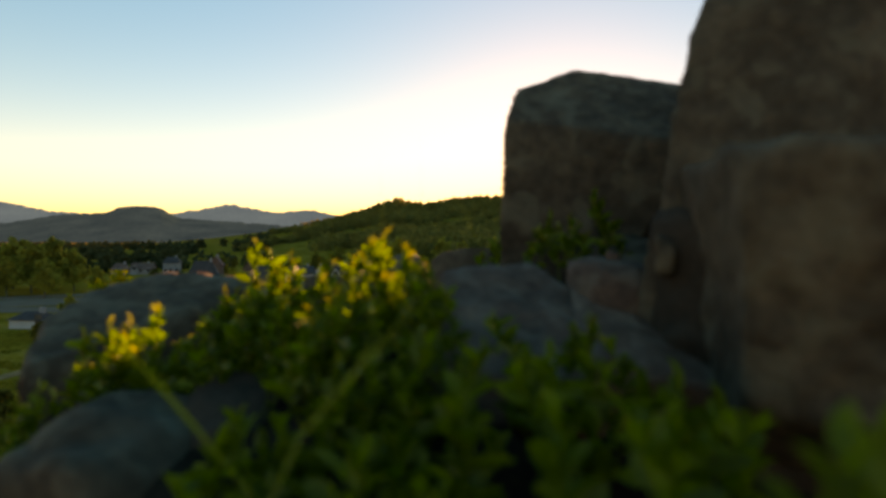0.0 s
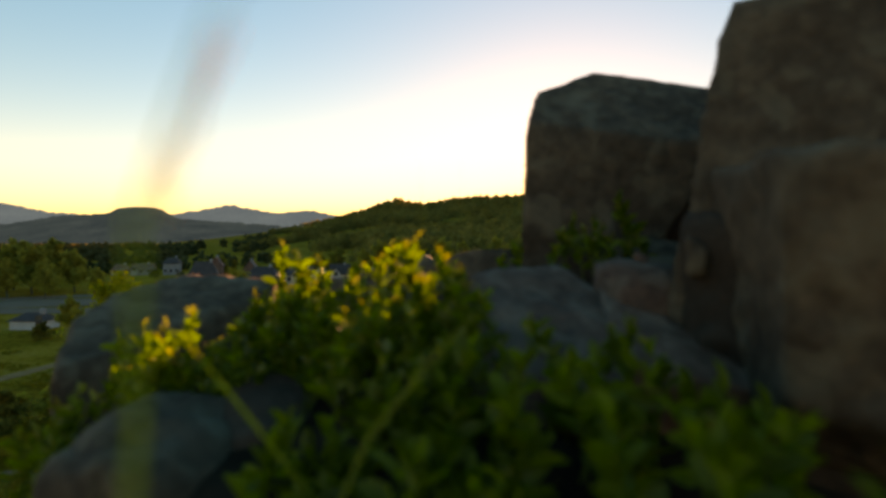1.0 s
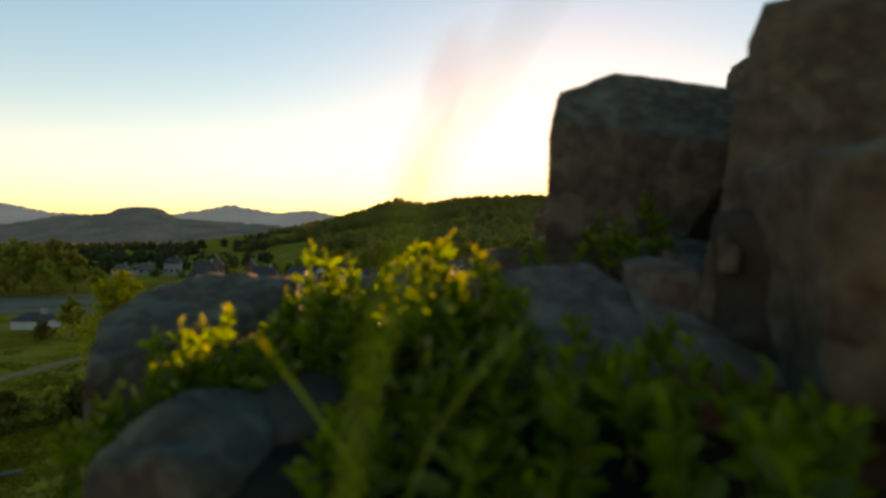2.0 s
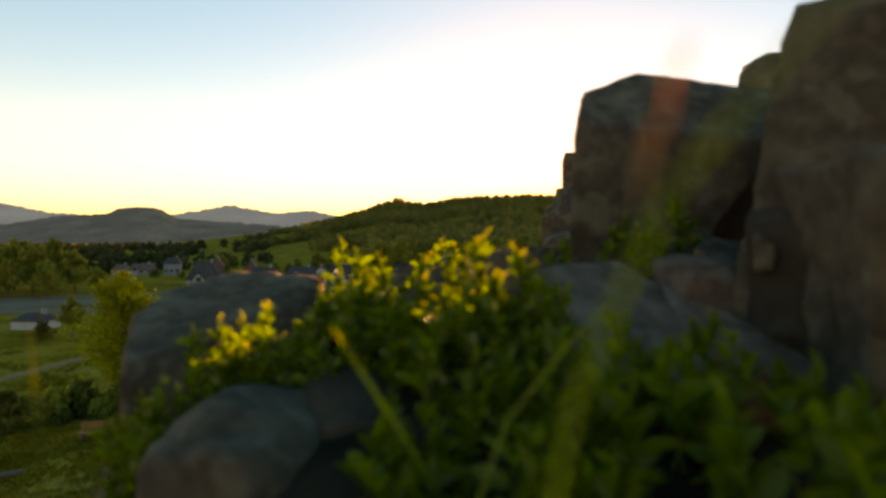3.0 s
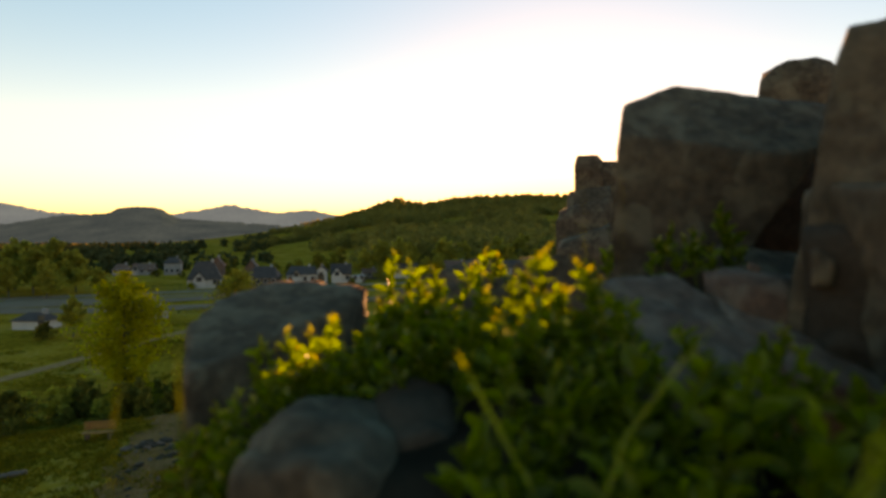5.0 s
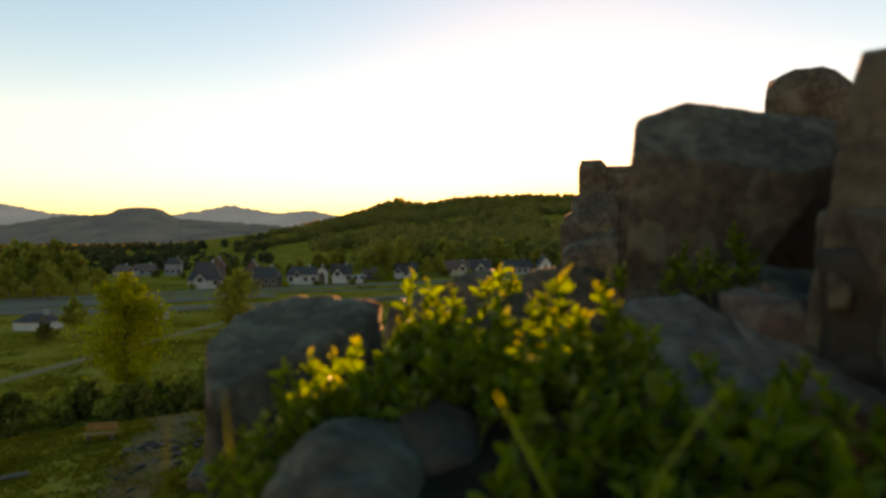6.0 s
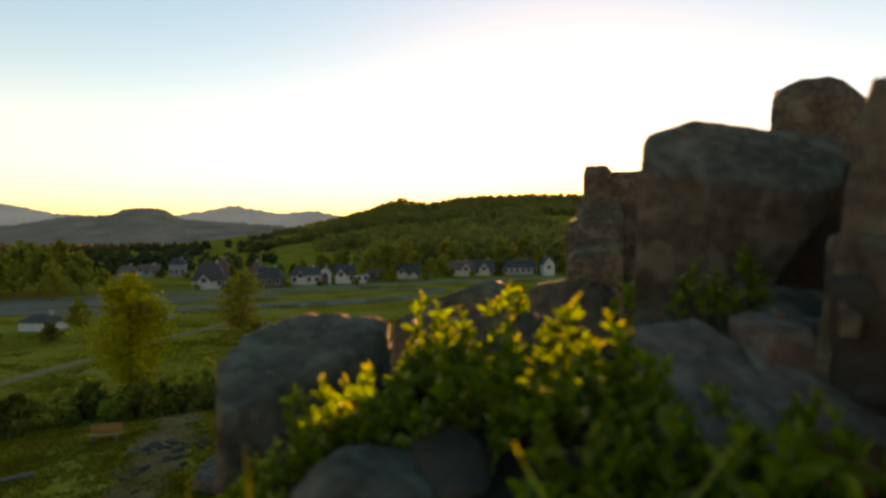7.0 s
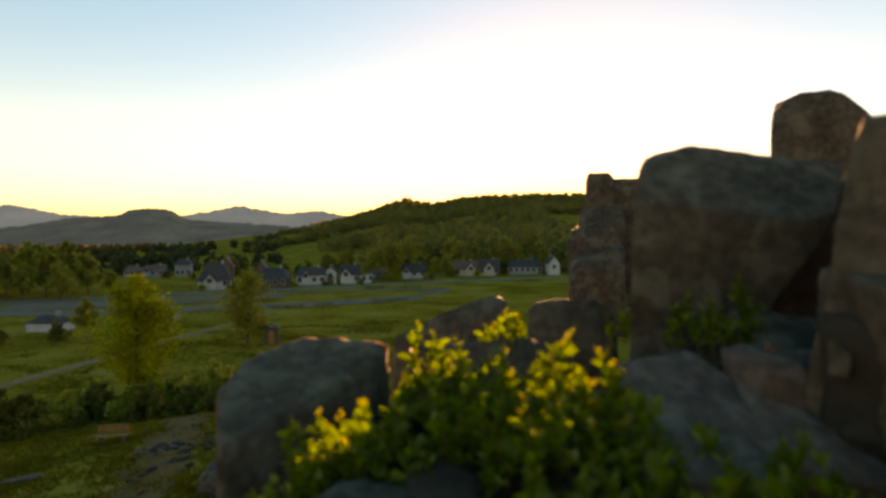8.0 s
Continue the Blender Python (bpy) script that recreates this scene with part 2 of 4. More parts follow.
def ground(x, y):
    r = math.hypot(x, y)
    b = math.degrees(math.atan2(x, y))
    if b > 0:
        edge = interp(b, [(0, 2.7), (5, 5.0), (9, 8.0), (60, 9.5), (100, 11.0), (180, 12.0)])
    else:
        edge = interp(-b, [(0, 2.7), (15, 2.5), (26, 1.75), (40, 1.25), (60, 1.25), (80, 1.9), (100, 3.6), (130, 8.0), (180, 12.0)])
    edge *= 1 + 0.10 * noise.noise(Vector((math.sin(radians(b)) * 4, math.cos(radians(b)) * 4, 7)))
    k = smoothstep(1.3, 0.75, math.hypot(x + 0.1, (y - 0.85)))
    near = -0.6 + (canopy(x, y) - 0.17 + 0.6) * k if k > 0 else -0.6
    near += 0.02 * noise.noise(Vector((x * 6, y * 6, 0)))
    if r > edge * 0.8:
        bumps = 0.25 * noise.noise(Vector((x * 0.25, y * 0.25, 3))) * smoothstep(60, 20, r)
        z = interp(r, [(edge * 0.8, near), (edge, near - 0.15), (edge + 1.2, -4 if edge < 4 else -3), (max(10, edge + 4), -7.8), (20, -8.7), (28, -9.4), (34, -9.8), (36.5, -10.0),
                       (42, -12.0), (55, -13), (60, -13)]) + bumps * smoothstep(edge, edge + 4, r)
    else:
        z = near
    if y > 205:
        z = ridge_height(x, y) + 3 * noise.noise(Vector((x * 0.006, y * 0.006, 9))) * smoothstep(210, 420, y)
    return z


# ground: one sheet to the horizon
SEGMENTS = 600
radii = [0.0]
step = 0.12
while radii[-1] < 4900:
    radii.append(radii[-1] + step)
    step = max(0.05, radii[-1] * 0.052)
verts, faces = [(0, 0, ground(0, 0))], []
bearings = []
for k in range(SEGMENTS):
    # finer ahead than behind
    u = 2 * k / SEGMENTS - 1
    bearings.append(math.pi * (0.45 * u + 0.55 * u ** 3))
for r in radii[1:]:
    verts += [(r * math.sin(b), r * math.cos(b), ground(r * math.sin(b), r * math.cos(b))) for b in bearings]
for k in range(SEGMENTS):
    faces.append((0, 1 + (k + 1) % SEGMENTS, 1 + k))
for i in range(len(radii) - 2):
    a, b = 1 + i * SEGMENTS, 1 + (i + 1) * SEGMENTS
    for k in range(SEGMENTS):
        k2 = (k + 1) % SEGMENTS
        faces.append((a + k, a + k2, b + k2, b + k))
me = bpy.data.meshes.new("ground")
me.from_pydata(verts, [], faces)
me.materials.append(GRASS)
tagged(put("ground", me, None, smooth=True), "grassy hillside, valley meadow and hills", "ground", kind="structure")


def hill(name, mat, reach, depth, profile, seed, label):
    """A far range: bearing and rise along its crest, with a wooded, uneven skyline."""
    vs, fs, n, rows_ = [], [], 520, 9
    lo, hi = profile[0][0], profile[-1][0]
    for i in range(n + 1):
        u = lo + (hi - lo) * i / n
        top = interp(u, profile) * reach + 13
        top += reach * 0.0016 * noise.fractal(Vector((u * 55, seed, 0)), 0.45, 2.0, 6)
        for j in range(rows_):
            v = j / (rows_ - 1)
            h = top * (math.sin(v * math.pi * 0.72) / 1.0 if v < 0.7 else math.cos((v - 0.7) * 2.2))
            y = reach + depth * (v - 0.7)
            h += reach * 0.0008 * noise.noise(Vector((u * 60, v * 9, seed)))
            vs.append((u * y, y, -14 + max(h, 0)))
    for i in range(n):
        for j in range(rows_ - 1):
            a = i * rows_ + j
            fs.append((a, a + rows_, a + rows_ + 1, a + 1))
    me = bpy.data.meshes.new(name)
    me.from_pydata(vs, [], fs)
    return tagged(put(name, me, mat, smooth=True), label, "hill", kind="structure")


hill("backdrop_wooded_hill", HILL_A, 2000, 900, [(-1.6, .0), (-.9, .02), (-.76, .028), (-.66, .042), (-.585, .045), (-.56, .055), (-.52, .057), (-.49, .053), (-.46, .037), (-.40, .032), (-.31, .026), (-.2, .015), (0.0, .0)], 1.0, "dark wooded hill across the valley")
hill("backdrop_far_range", HILL_B, 3000, 900, [(-1.7, .03), (-.86, .05), (-.785, .066), (-.76, .064), (-.68, .048), (-.6, .044), (-.5, .03), (-.4, .0)], 2.0, "far hill range toned blue-grey for haze")
hill("backdrop_peak", HILL_B, 4200, 900, [(-.6, .02), (-.47, .044), (-.40, .055), (-.375, .060), (-.365, .0605), (-.345, .055), (-.29, .046), (-.235, .050), (-.22, .049), (-.19, .042), (-.1, .03), (.1, .0)], 3.0, "pointed far hill toned blue-grey for haze")


# ---- rocks ----
def boulder(name, label, plan, z0, tops, p=14, res=5, rough=0.012, lean=(0.0, 0.0), mat=None, group="rocks of the outcrop", seed=1):
    """A rounded block: plan corners anticlockwise, its foot at z0, and the planes (normal, point) that cut its top."""
    cx, cy = sum(q[0] for q in plan) / len(plan), sum(q[1] for q in plan) / len(plan)
    upper = [t[5] for t in tops if t[2] > 0]
    zt = sum(upper) / len(upper)
    c = Vector((cx, cy, (z0 + zt) / 2))
    planes = [(Vector((0, 0, -1)), c.z - z0)]
    for (ax, ay), (bx, by) in zip(plan, plan[1:] + plan[:1]):
        n = Vector((by - ay, ax - bx, 0)).normalized()
        planes.append((n, (Vector((ax, ay, c.z)) - c).dot(n)))
    for nx, ny, nz, px, py, pz in tops:
        n = Vector((nx, ny, nz)).normalized()
        planes.append((n, (Vector((px - lean[0] * (pz - c.z), py - lean[1] * (pz - c.z), pz)) - c).dot(n)))
    bm = bmesh.new()
    bmesh.ops.create_icosphere(bm, subdivisions=res, radius=1)
    for v in bm.verts:
        d = v.co.normalized()
        s = sum(max(0.0, n.dot(d) / max(h, 1e-3)) ** p for n, h in planes)
        q = d * s ** (-1 / p)
        w = q + c
        q += d * rough * (noise.fractal(w * 5 + Vector((seed, 0, 0)), 0.7, 2.1, 4) + 0.25 * noise.noise(w * 30))
        near_, next_ = noise.voronoi(w * 5 + Vector((seed, 3, 1)))[0][:2]
        q += d * rough * 1.3 * (min(0.22, next_ - near_) - 0.18)
        q.x += lean[0] * q.z
        q.y += lean[1] * q.z
        v.co = q
    me = to_mesh(name, bm)
    return tagged(put(name, me, mat or BASALT, m=Matrix.Translation(c), smooth=True), label, "rock", group)


boulder("rock_column", "tall dark basalt column with lichen", [(.374, 1.065), (.60, .93), (1.0, 1.0), (1.05, 1.45), (.70, 1.45)], -.5, [(-.05, -.10, 1, .48, 1.065, .452)], 200, 6, .012, (.19, 0), seed=3)
boulder("rock_column", "weathered basalt block beside the tall column", [(.368, .765), (.52, .70), (1.0, .58), (1.05, 1.3), (.50, 1.3), (.455, 1.06)], -.46, [(-.04, -.05, 1, .36, .70, .112), (-.5, -.35, .6, .372, .71, .10), (-.35, -.55, -.75, .44, .80, -.26)], 70, 6, .014, (-.13, -.22), seed=5)
boulder("rock_column", "broad dark basalt block with a slanting top", [(.150, 1.51), (.58, 1.443), (.95, 1.54), (1.0, 2.1), (.5, 2.1), (.27, 1.80), (.22, 1.68), (.187, 1.60), (.166, 1.55)], -.3,
        [(-.38, -.1, 1, .30, 1.60, .447), (0, -.70, .65, .5, 1.62, .435), (.17, 0, 1, .41, 1.70, .479), (.819, 0, -.573, .53, 1.45, .04)], 200, 6, .007, (.04, 0), seed=8)
boulder("rock_column", "rounded dark basalt block on the outcrop", [(1.33, 2.97), (1.55, 2.88), (1.90, 2.95), (1.95, 3.1), (1.9, 3.4), (1.62, 3.4)], -.6, [(-.05, 0, 1, 1.56, 2.93, .958), (-.73, 0, .68, 1.39, 2.95, .885), (.63, 0, .78, 1.77, 2.95, .89)], 90, 5, .010, seed=11)
boulder("rock_slab", "flat grey basalt slab sloping among the shrubs", [(-.04, .87), (.20, .85), (.30, .97), (.28, 1.14), (.18, 1.21), (.0, 1.12)], -.42, [(.12, -.5, 1, .08, 1.13, -.068), (.5, -.4, 1, .24, 1.0, -.15)], 50, 6, .012, mat=SLAB, seed=14)
boulder("rock_slab", "lower grey basalt slab with a broken front edge", [(.22, .93), (.46, .875), (.62, 1.08), (.58, 1.25), (.26, 1.22)], -.40, [(.10, -.55, 1, .40, 1.08, -.128), (-.1, -.8, -.55, .40, .905, -.245)], 70, 6, .012, mat=SLAB, seed=15)
boulder("rock", "grey basalt block at the rim of the outcrop", [(-.90, 1.21), (-.585, 1.57), (-.548, 1.70), (-.82, 1.70), (-.96, 1.58), (-.985, 1.42)], -1.2, [(.06, -.40, 1, -.75, 1.60, -.137), (-.62, -.25, .7, -.945, 1.36, -.098), (.45, -.45, .8, -.585, 1.62, -.150), (.30, -.62, .55, -.72, 1.40, -.180)], 300, 6, .006, seed=17)
boulder("rock", "rounded grey basalt boulder under the shrubs", [(-.65, .80), (-.47, .74), (-.385, .85), (-.42, 1.02), (-.55, 1.08), (-.67, .98)], -.75, [(0, -.1, 1, -.52, .92, -.282), (-.6, 0, .6, -.62, .9, -.30), (.5, -.2, .7, -.42, .88, -.31)], 22, 5, .022, seed=20)
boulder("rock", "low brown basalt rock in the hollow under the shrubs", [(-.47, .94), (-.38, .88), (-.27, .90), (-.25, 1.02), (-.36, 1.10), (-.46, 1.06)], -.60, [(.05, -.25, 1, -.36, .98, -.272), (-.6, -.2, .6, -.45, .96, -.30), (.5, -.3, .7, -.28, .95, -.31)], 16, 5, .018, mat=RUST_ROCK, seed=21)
boulder("stone", "rounded grey stone beside the slab", [(.235, 1.12), (.33, 1.05), (.43, 1.10), (.44, 1.20), (.36, 1.26), (.26, 1.24)], -.25, [(.1, -.1, 1, .34, 1.15, -.042)], 4.5, 5, .010, mat=SLAB, seed=23)
boulder("stone", "small pale stone upright in a crevice", [(.356, .985), (.392, .968), (.408, 1.0), (.372, 1.02)], -.065, [(.5, -.2, 1, .38, .99, .006)], 4, 4, .010, seed=25)
boulder("stone", "small grey stone wedged behind the slab", [(.315, 1.14), (.345, 1.125), (.365, 1.15), (.335, 1.17)], -.09, [(.2, -.2, 1, .34, 1.15, -.018)], 4, 4, .010, mat=SLAB, seed=26)
# reddish rock; its dark tone also stands in for the shade of the recess
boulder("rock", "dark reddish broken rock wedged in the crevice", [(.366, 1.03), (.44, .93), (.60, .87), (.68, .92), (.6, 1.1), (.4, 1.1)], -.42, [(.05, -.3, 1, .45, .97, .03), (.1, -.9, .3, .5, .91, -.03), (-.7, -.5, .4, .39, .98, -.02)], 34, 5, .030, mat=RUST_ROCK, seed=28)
# added behind the gap, dark in colour to pass for the shade there
boulder("rock", "added dark rock closing the shaded gap between two columns", [(.58, 1.84), (1.3, 1.80), (1.35, 2.2), (.60, 2.2)], -.5, [(0, -.1, 1, .9, 1.9, .39)], 40, 5, .014, mat=RUST_ROCK, seed=29)
boulder("rock", "dark broken basalt in the crevice", [(.38, 1.28), (.60, 1.18), (.75, 1.35), (.6, 1.5), (.4, 1.5)], -.5, [(.1, -.4, 1, .5, 1.3, -.06)], 9, 5, .02, seed=27)
boulder("rock", "dark basalt ridge beyond the shrubs", [(-.66, 2.6), (-.1, 2.5), (-.06, 3.0), (-.5, 3.1)], -2.5, [(-.42, .25, 1, -.25, 2.60, -.085), (0, .25, 1, -.12, 2.58, -.05)], 70, 5, .012, seed=30)
boulder("rock", "dark basalt knob beyond the shrubs", [(-.05, 2.2), (.28, 2.08), (.32, 2.45), (.02, 2.45)], -1.5, [(0, .25, 1, .1, 2.16, -.03), (.4, .25, 1, .2, 2.13, -.035), (-.7, -.1, .7, 0, 2.2, -.03)], 70, 5, .009, seed=33)
boulder("rock", "low grey basalt rock behind the shrubs", [(-.40, 1.6), (-.12, 1.52), (-.02, 1.8), (-.35, 1.95)], -.9, [(0, .25, 1, -.22, 1.58, -.088)], 50, 5, .010, seed=36)
boulder("rock_column", "tall basalt column at the cliff edge", [(.945, 5.5), (1.20, 5.42), (1.38, 6.0), (1.12, 6.0)], -2.2, [(-.03, 0, 1, 1.0, 5.56, .828), (.6, 0, .8, 1.17, 5.5, .82)], 260, 6, .010, seed=40)
boulder("rock_column", "dark basalt column beside the cliff edge", [(1.17, 5.47), (1.9, 5.3), (2.1, 6.0), (1.35, 6.05)], -2.2, [(0, 0, 1, 1.4, 5.5, .768)], 260, 6, .010, seed=43)
boulder("rock_column", "short basalt column at the cliff edge", [(.79, 5.25), (1.2, 5.05), (1.25, 5.4), (.95, 5.5)], -2.2, [(-.12, 0, 1, .83, 5.3, .46), (-.7, 0, .5, .815, 5.25, .42)], 160, 5, .014, seed=46)
boulder("rock_column", "broken basalt column low on the cliff edge", [(.655, 4.95), (1.1, 4.8), (1.2, 5.2), (.80, 5.3)], -2.5, [(-.25, 0, 1, .70, 5.0, .28), (-.7, 0, .45, .68, 5.0, .20)], 120, 5, .018, seed=47)
boulder("rock_column", "low basalt column at the cliff edge", [(.60, 4.6), (1.05, 4.5), (1.1, 5.0), (.70, 5.0)], -2.5, [(-.35, 0, 1, .72, 4.7, .02)], 60, 5, .022, seed=49)


# ---- shrubs ----
def leaf_mesh(name, length, width, fold, mat):
    bm = bmesh.new()
    sect = [(0.0, 0.08), (0.2, 0.72), (0.5, 1.0), (0.8, 0.8), (1.0, 0.12)]
    rows_ = []
    for t, w in sect:
        z = -0.18 * length * t * t
        rows_.append([bm.verts.new((-w * width / 2, t * length, z + fold * w * width)), bm.verts.new((0, t * length, z)), bm.verts.new((w * width / 2, t * length, z + fold * w * width))])
    for a, b in zip(rows_, rows_[1:]):
        for k in (0, 1):
            bm.faces.new((a[k], a[k + 1], b[k + 1], b[k]))
    me = to_mesh(name, bm)
    me.materials.append(mat)
    me.polygons.foreach_set("use_smooth", [True] * len(me.polygons))
    return me


LEAVES = [leaf_mesh("leaf", l, w, f, LEAF) for l, w, f in ((.026, .0125, .25), (.031, .014, .35), (.023, .0115, .2), (.028, .0135, .3))]
TIPS = [leaf_mesh("leaf", l, w, f, YOUNG) for l, w, f in ((.022, .0095, .35), (.019, .009, .3), (.025, .010, .4))]
rng = random.Random(7)


def joined(name, placed, mat, parent):
    """Many leaves in one mesh: (mesh, matrix) pairs."""
    vs, fs = [], []
    for src, m in placed:
        o = len(vs)
        vs += [m @ v.co for v in src.vertices]
        fs += [tuple(o + i for i in f.vertices) for f in src.polygons]
    me = bpy.data.meshes.new(name)
    me.from_pydata(vs, [], fs)
    ob = put(name, me, mat, parent, smooth=True)
    return tagged(ob, kind="stuff")


def shrub(cx, cy, sprigs, single, label, group="low shrubs on the outcrop", reach=None):
    """A low shrub of several leafy stems; sprigs: (x, y, tip height, length)."""
    base = Vector((cx, cy, min(z - l for _, _, z, l in sprigs)))
    plant = thing("low_shrub", Matrix.Translation(base), label, "shrub", group)
    rest, rest_tips = [], []
    for x, y, z, length in sprigs:
        tip = Vector((x, y, z)) - base
        lean = Vector((rng.gauss(0, .25), rng.gauss(-.05, .25), 0)) * length
        root = tip - Vector((0, 0, length)) - lean
        bend = (root + tip) / 2 + Vector((rng.gauss(0, .01), rng.gauss(0, .01), .01))
        bm = bmesh.new()
        tube(bm, [root, bend, tip], [.0016, .0013, .0007], 5)
        part("stem", bm, STEM, plant)
        count = int(length / (.0105 if y < .80 else .0078))
        turn = rng.uniform(0, 6.28)
        for i in range(count):
            t = 0.22 + 0.78 * (i + 1) / count
            at = root.lerp(bend, t * 2) if t < .5 else bend.lerp(tip, t * 2 - 1)
            turn += 2.4 + rng.gauss(0, .3)
            up = 38 + 36 * t + rng.gauss(0, 11) if i < count - 2 else 82
            size = (1.2 - .35 * max(0, t - .6) / .4) * rng.uniform(.8, 1.25) * (1.4 if y < .80 else 1.0)
            m = Matrix.LocRotScale(at, (Euler((0, 0, turn)).to_matrix() @ Euler((radians(up), rng.gauss(0, .6), 0)).to_matrix()).to_quaternion(), (size,) * 3)
            young = i > count - 4 and y > .8
            src = rng.choice(TIPS if young else LEAVES)
            if single:
                put("leaf", src, None, plant, m)
            else:
                (rest_tips if young else rest).append((src, m))
    if rest:
        joined("foliage", rest, LEAF, plant)
    if rest_tips:
        joined("young_foliage", rest_tips, YOUNG, plant)
    return plant


cells = {}
for i in range(29):
    for j in range(22):
        x, y = -.80 + i * .049 + rng.uniform(-.022, .022), .40 + j * .049 + rng.uniform(-.022, .022)
        back = interp(x, [(-.8, 1.14), (-.6, 1.16), (-.5, 1.40), (-.25, 1.36), (-.1, 1.14), (.0, .93), (.1, .88), (.3, .86), (.45, .60), (.6, .55)])
        front = interp(x, [(-.8, .66), (-.68, .60), (-.3, .44), (.5, .40)])
        if not front < y < back:
            continue
        # bare: the hollow between the boulder and the block at the rim, and patches in front
        if x < -.715 and y > .95:
            continue
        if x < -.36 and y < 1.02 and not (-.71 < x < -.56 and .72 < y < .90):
            continue
        if (y < .74 and rng.random() < .45) or (x > .03 and y < .80 and rng.random() < .60) or (x > .26 and y > .76):
            continue
        if math.hypot((x + .51) / .15, (y - .89) / .19) < 1 or math.hypot((x + .345) / .085, (y - .90) / .13) < 1:
            continue
        hollow = -.51 < x / y < -.30 and y < .96
        if hollow and (y > .80 or rng.random() < .35):
            continue
        z = canopy(x, y) + rng.gauss(-.038, .024)
        if hollow:
            z = min(z, -.31 * y)
        elif x < -.47 and y > 1.02:
            z -= .028
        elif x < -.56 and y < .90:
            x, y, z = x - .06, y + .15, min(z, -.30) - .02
        elif y < .84 and x > -.25:
            z -= .035
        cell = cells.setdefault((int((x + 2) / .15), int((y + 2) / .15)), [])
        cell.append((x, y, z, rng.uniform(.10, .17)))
        for k in range(1 if rng.random() < .75 else 2):
            cell.append((x + rng.gauss(0, .018), y + rng.gauss(-.01, .018), z - rng.uniform(.015, .07), rng.uniform(.08, .12)))
# sprigs that stand out of the rest
for x, y, z in ((-.536, 1.084, -.135), (-.437, 1.347, -.012), (-.108, 1.081, .002), (-.696, 1.11, -.19), (-.044, .90, -.073), (-.64, 1.10, -.165), (-.40, 1.32, -.03), (-.13, 1.06, -.01), (-.34, 1.3, -.045), (-.07, 1.02, -.02),
                (.21, .83, -.12), (.19, .84, -.135), (.24, .82, -.15), (-.18, 1.1, -.055), (-.58, 1.07, -.16), (-.02, .95, -.075), (-.03, .98, -.05), (0.0, .92, -.09), (-.06, .97, -.035), (-.233, 1.21, -.045), (-.686, 1.12, -.20), (-.636, 1.14, -.19), (-.16, 1.08, -.045),
                (.05, .72, -.15), (.10, .72, -.155), (.14, .75, -.16), (.19, .72, -.165), (.24, .70, -.18), (.28, .68, -.185), (.32, .66, -.20), (.22, .55, -.185), (.26, .55, -.195), (.18, .52, -.19), (.30, .58, -.195), (.34, .62, -.21), (.12, .60, -.19), (.02, .62, -.185)):
    cells.setdefault((int((x + 2) / .15), int((y + 2) / .15)), []).append((x, y, z, .16))
# taller sprigs on the open side of the boulder
for x, y, z in ((-.70, 1.0, -.262), (-.668, .985, -.276), (-.74, 1.0, -.29), (-.70, .94, -.30), (-.725, .92, -.33), (-.672, .93, -.33), (-.70, .90, -.355)):
    cells.setdefault((int((x + 2) / .15), int((y + 2) / .15)), []).append((x, y, z, .23))
leaf_count = 0
for (a, b), sprigs in sorted(cells.items(), key=lambda c: -c[0][1]):
    cx, cy = sum(s[0] for s in sprigs) / len(sprigs), sum(s[1] for s in sprigs) / len(sprigs)
    leaf_count += sum(int(q[3] / (.0105 if q[1] < .80 else .0078)) for q in sprigs)
    shrub(cx, cy, sprigs, leaf_count < 7000, "low green shrub with small oval leaves")
shrub(.31, 1.40, [(.34, 1.30, .10, .14), (.30, 1.36, .04, .12), (.36, 1.34, .03, .12), (.26, 1.38, .05, .12), (.23, 1.40, .02, .10), (.40, 1.36, .01, .1), (.29, 1.32, 0, .09), (.33, 1.32, .0, .09), (.345, 1.31, .075, .12), (.24, 1.36, .0, .1), (.37, 1.31, -.01, .1), (.31, 1.33, .03, .1), (.27, 1.33, .02, .1), (.22, 1.38, -.02, .09)], True, "sprig of small green leaves growing by the rock")
shrub(.225, .30, [(.236, .30, -.102, .26), (.252, .31, -.112, .25), (.228, .285, -.135, .22)], True, "leafy sprig growing at the foot of the block")
shrub(.16, 1.56, [(.147, 1.53, -.006, .08), (.172, 1.535, -.004, .08), (.135, 1.55, -.04, .07), (.185, 1.54, -.045, .07), (.16, 1.54, -.05, .06), (.11, 1.55, -.05, .06)], True, "small sunlit plant at the foot of the rock")
shrub(-.19, 1.58, [(-.195, 1.56, -.015, .1), (-.165, 1.57, -.03, .1), (-.215, 1.58, -.05, .09), (-.18, 1.55, -.06, .08), (-.235, 1.57, -.06, .08), (-.15, 1.58, -.055, .08)], True, "small leafy shrub on the low rock")


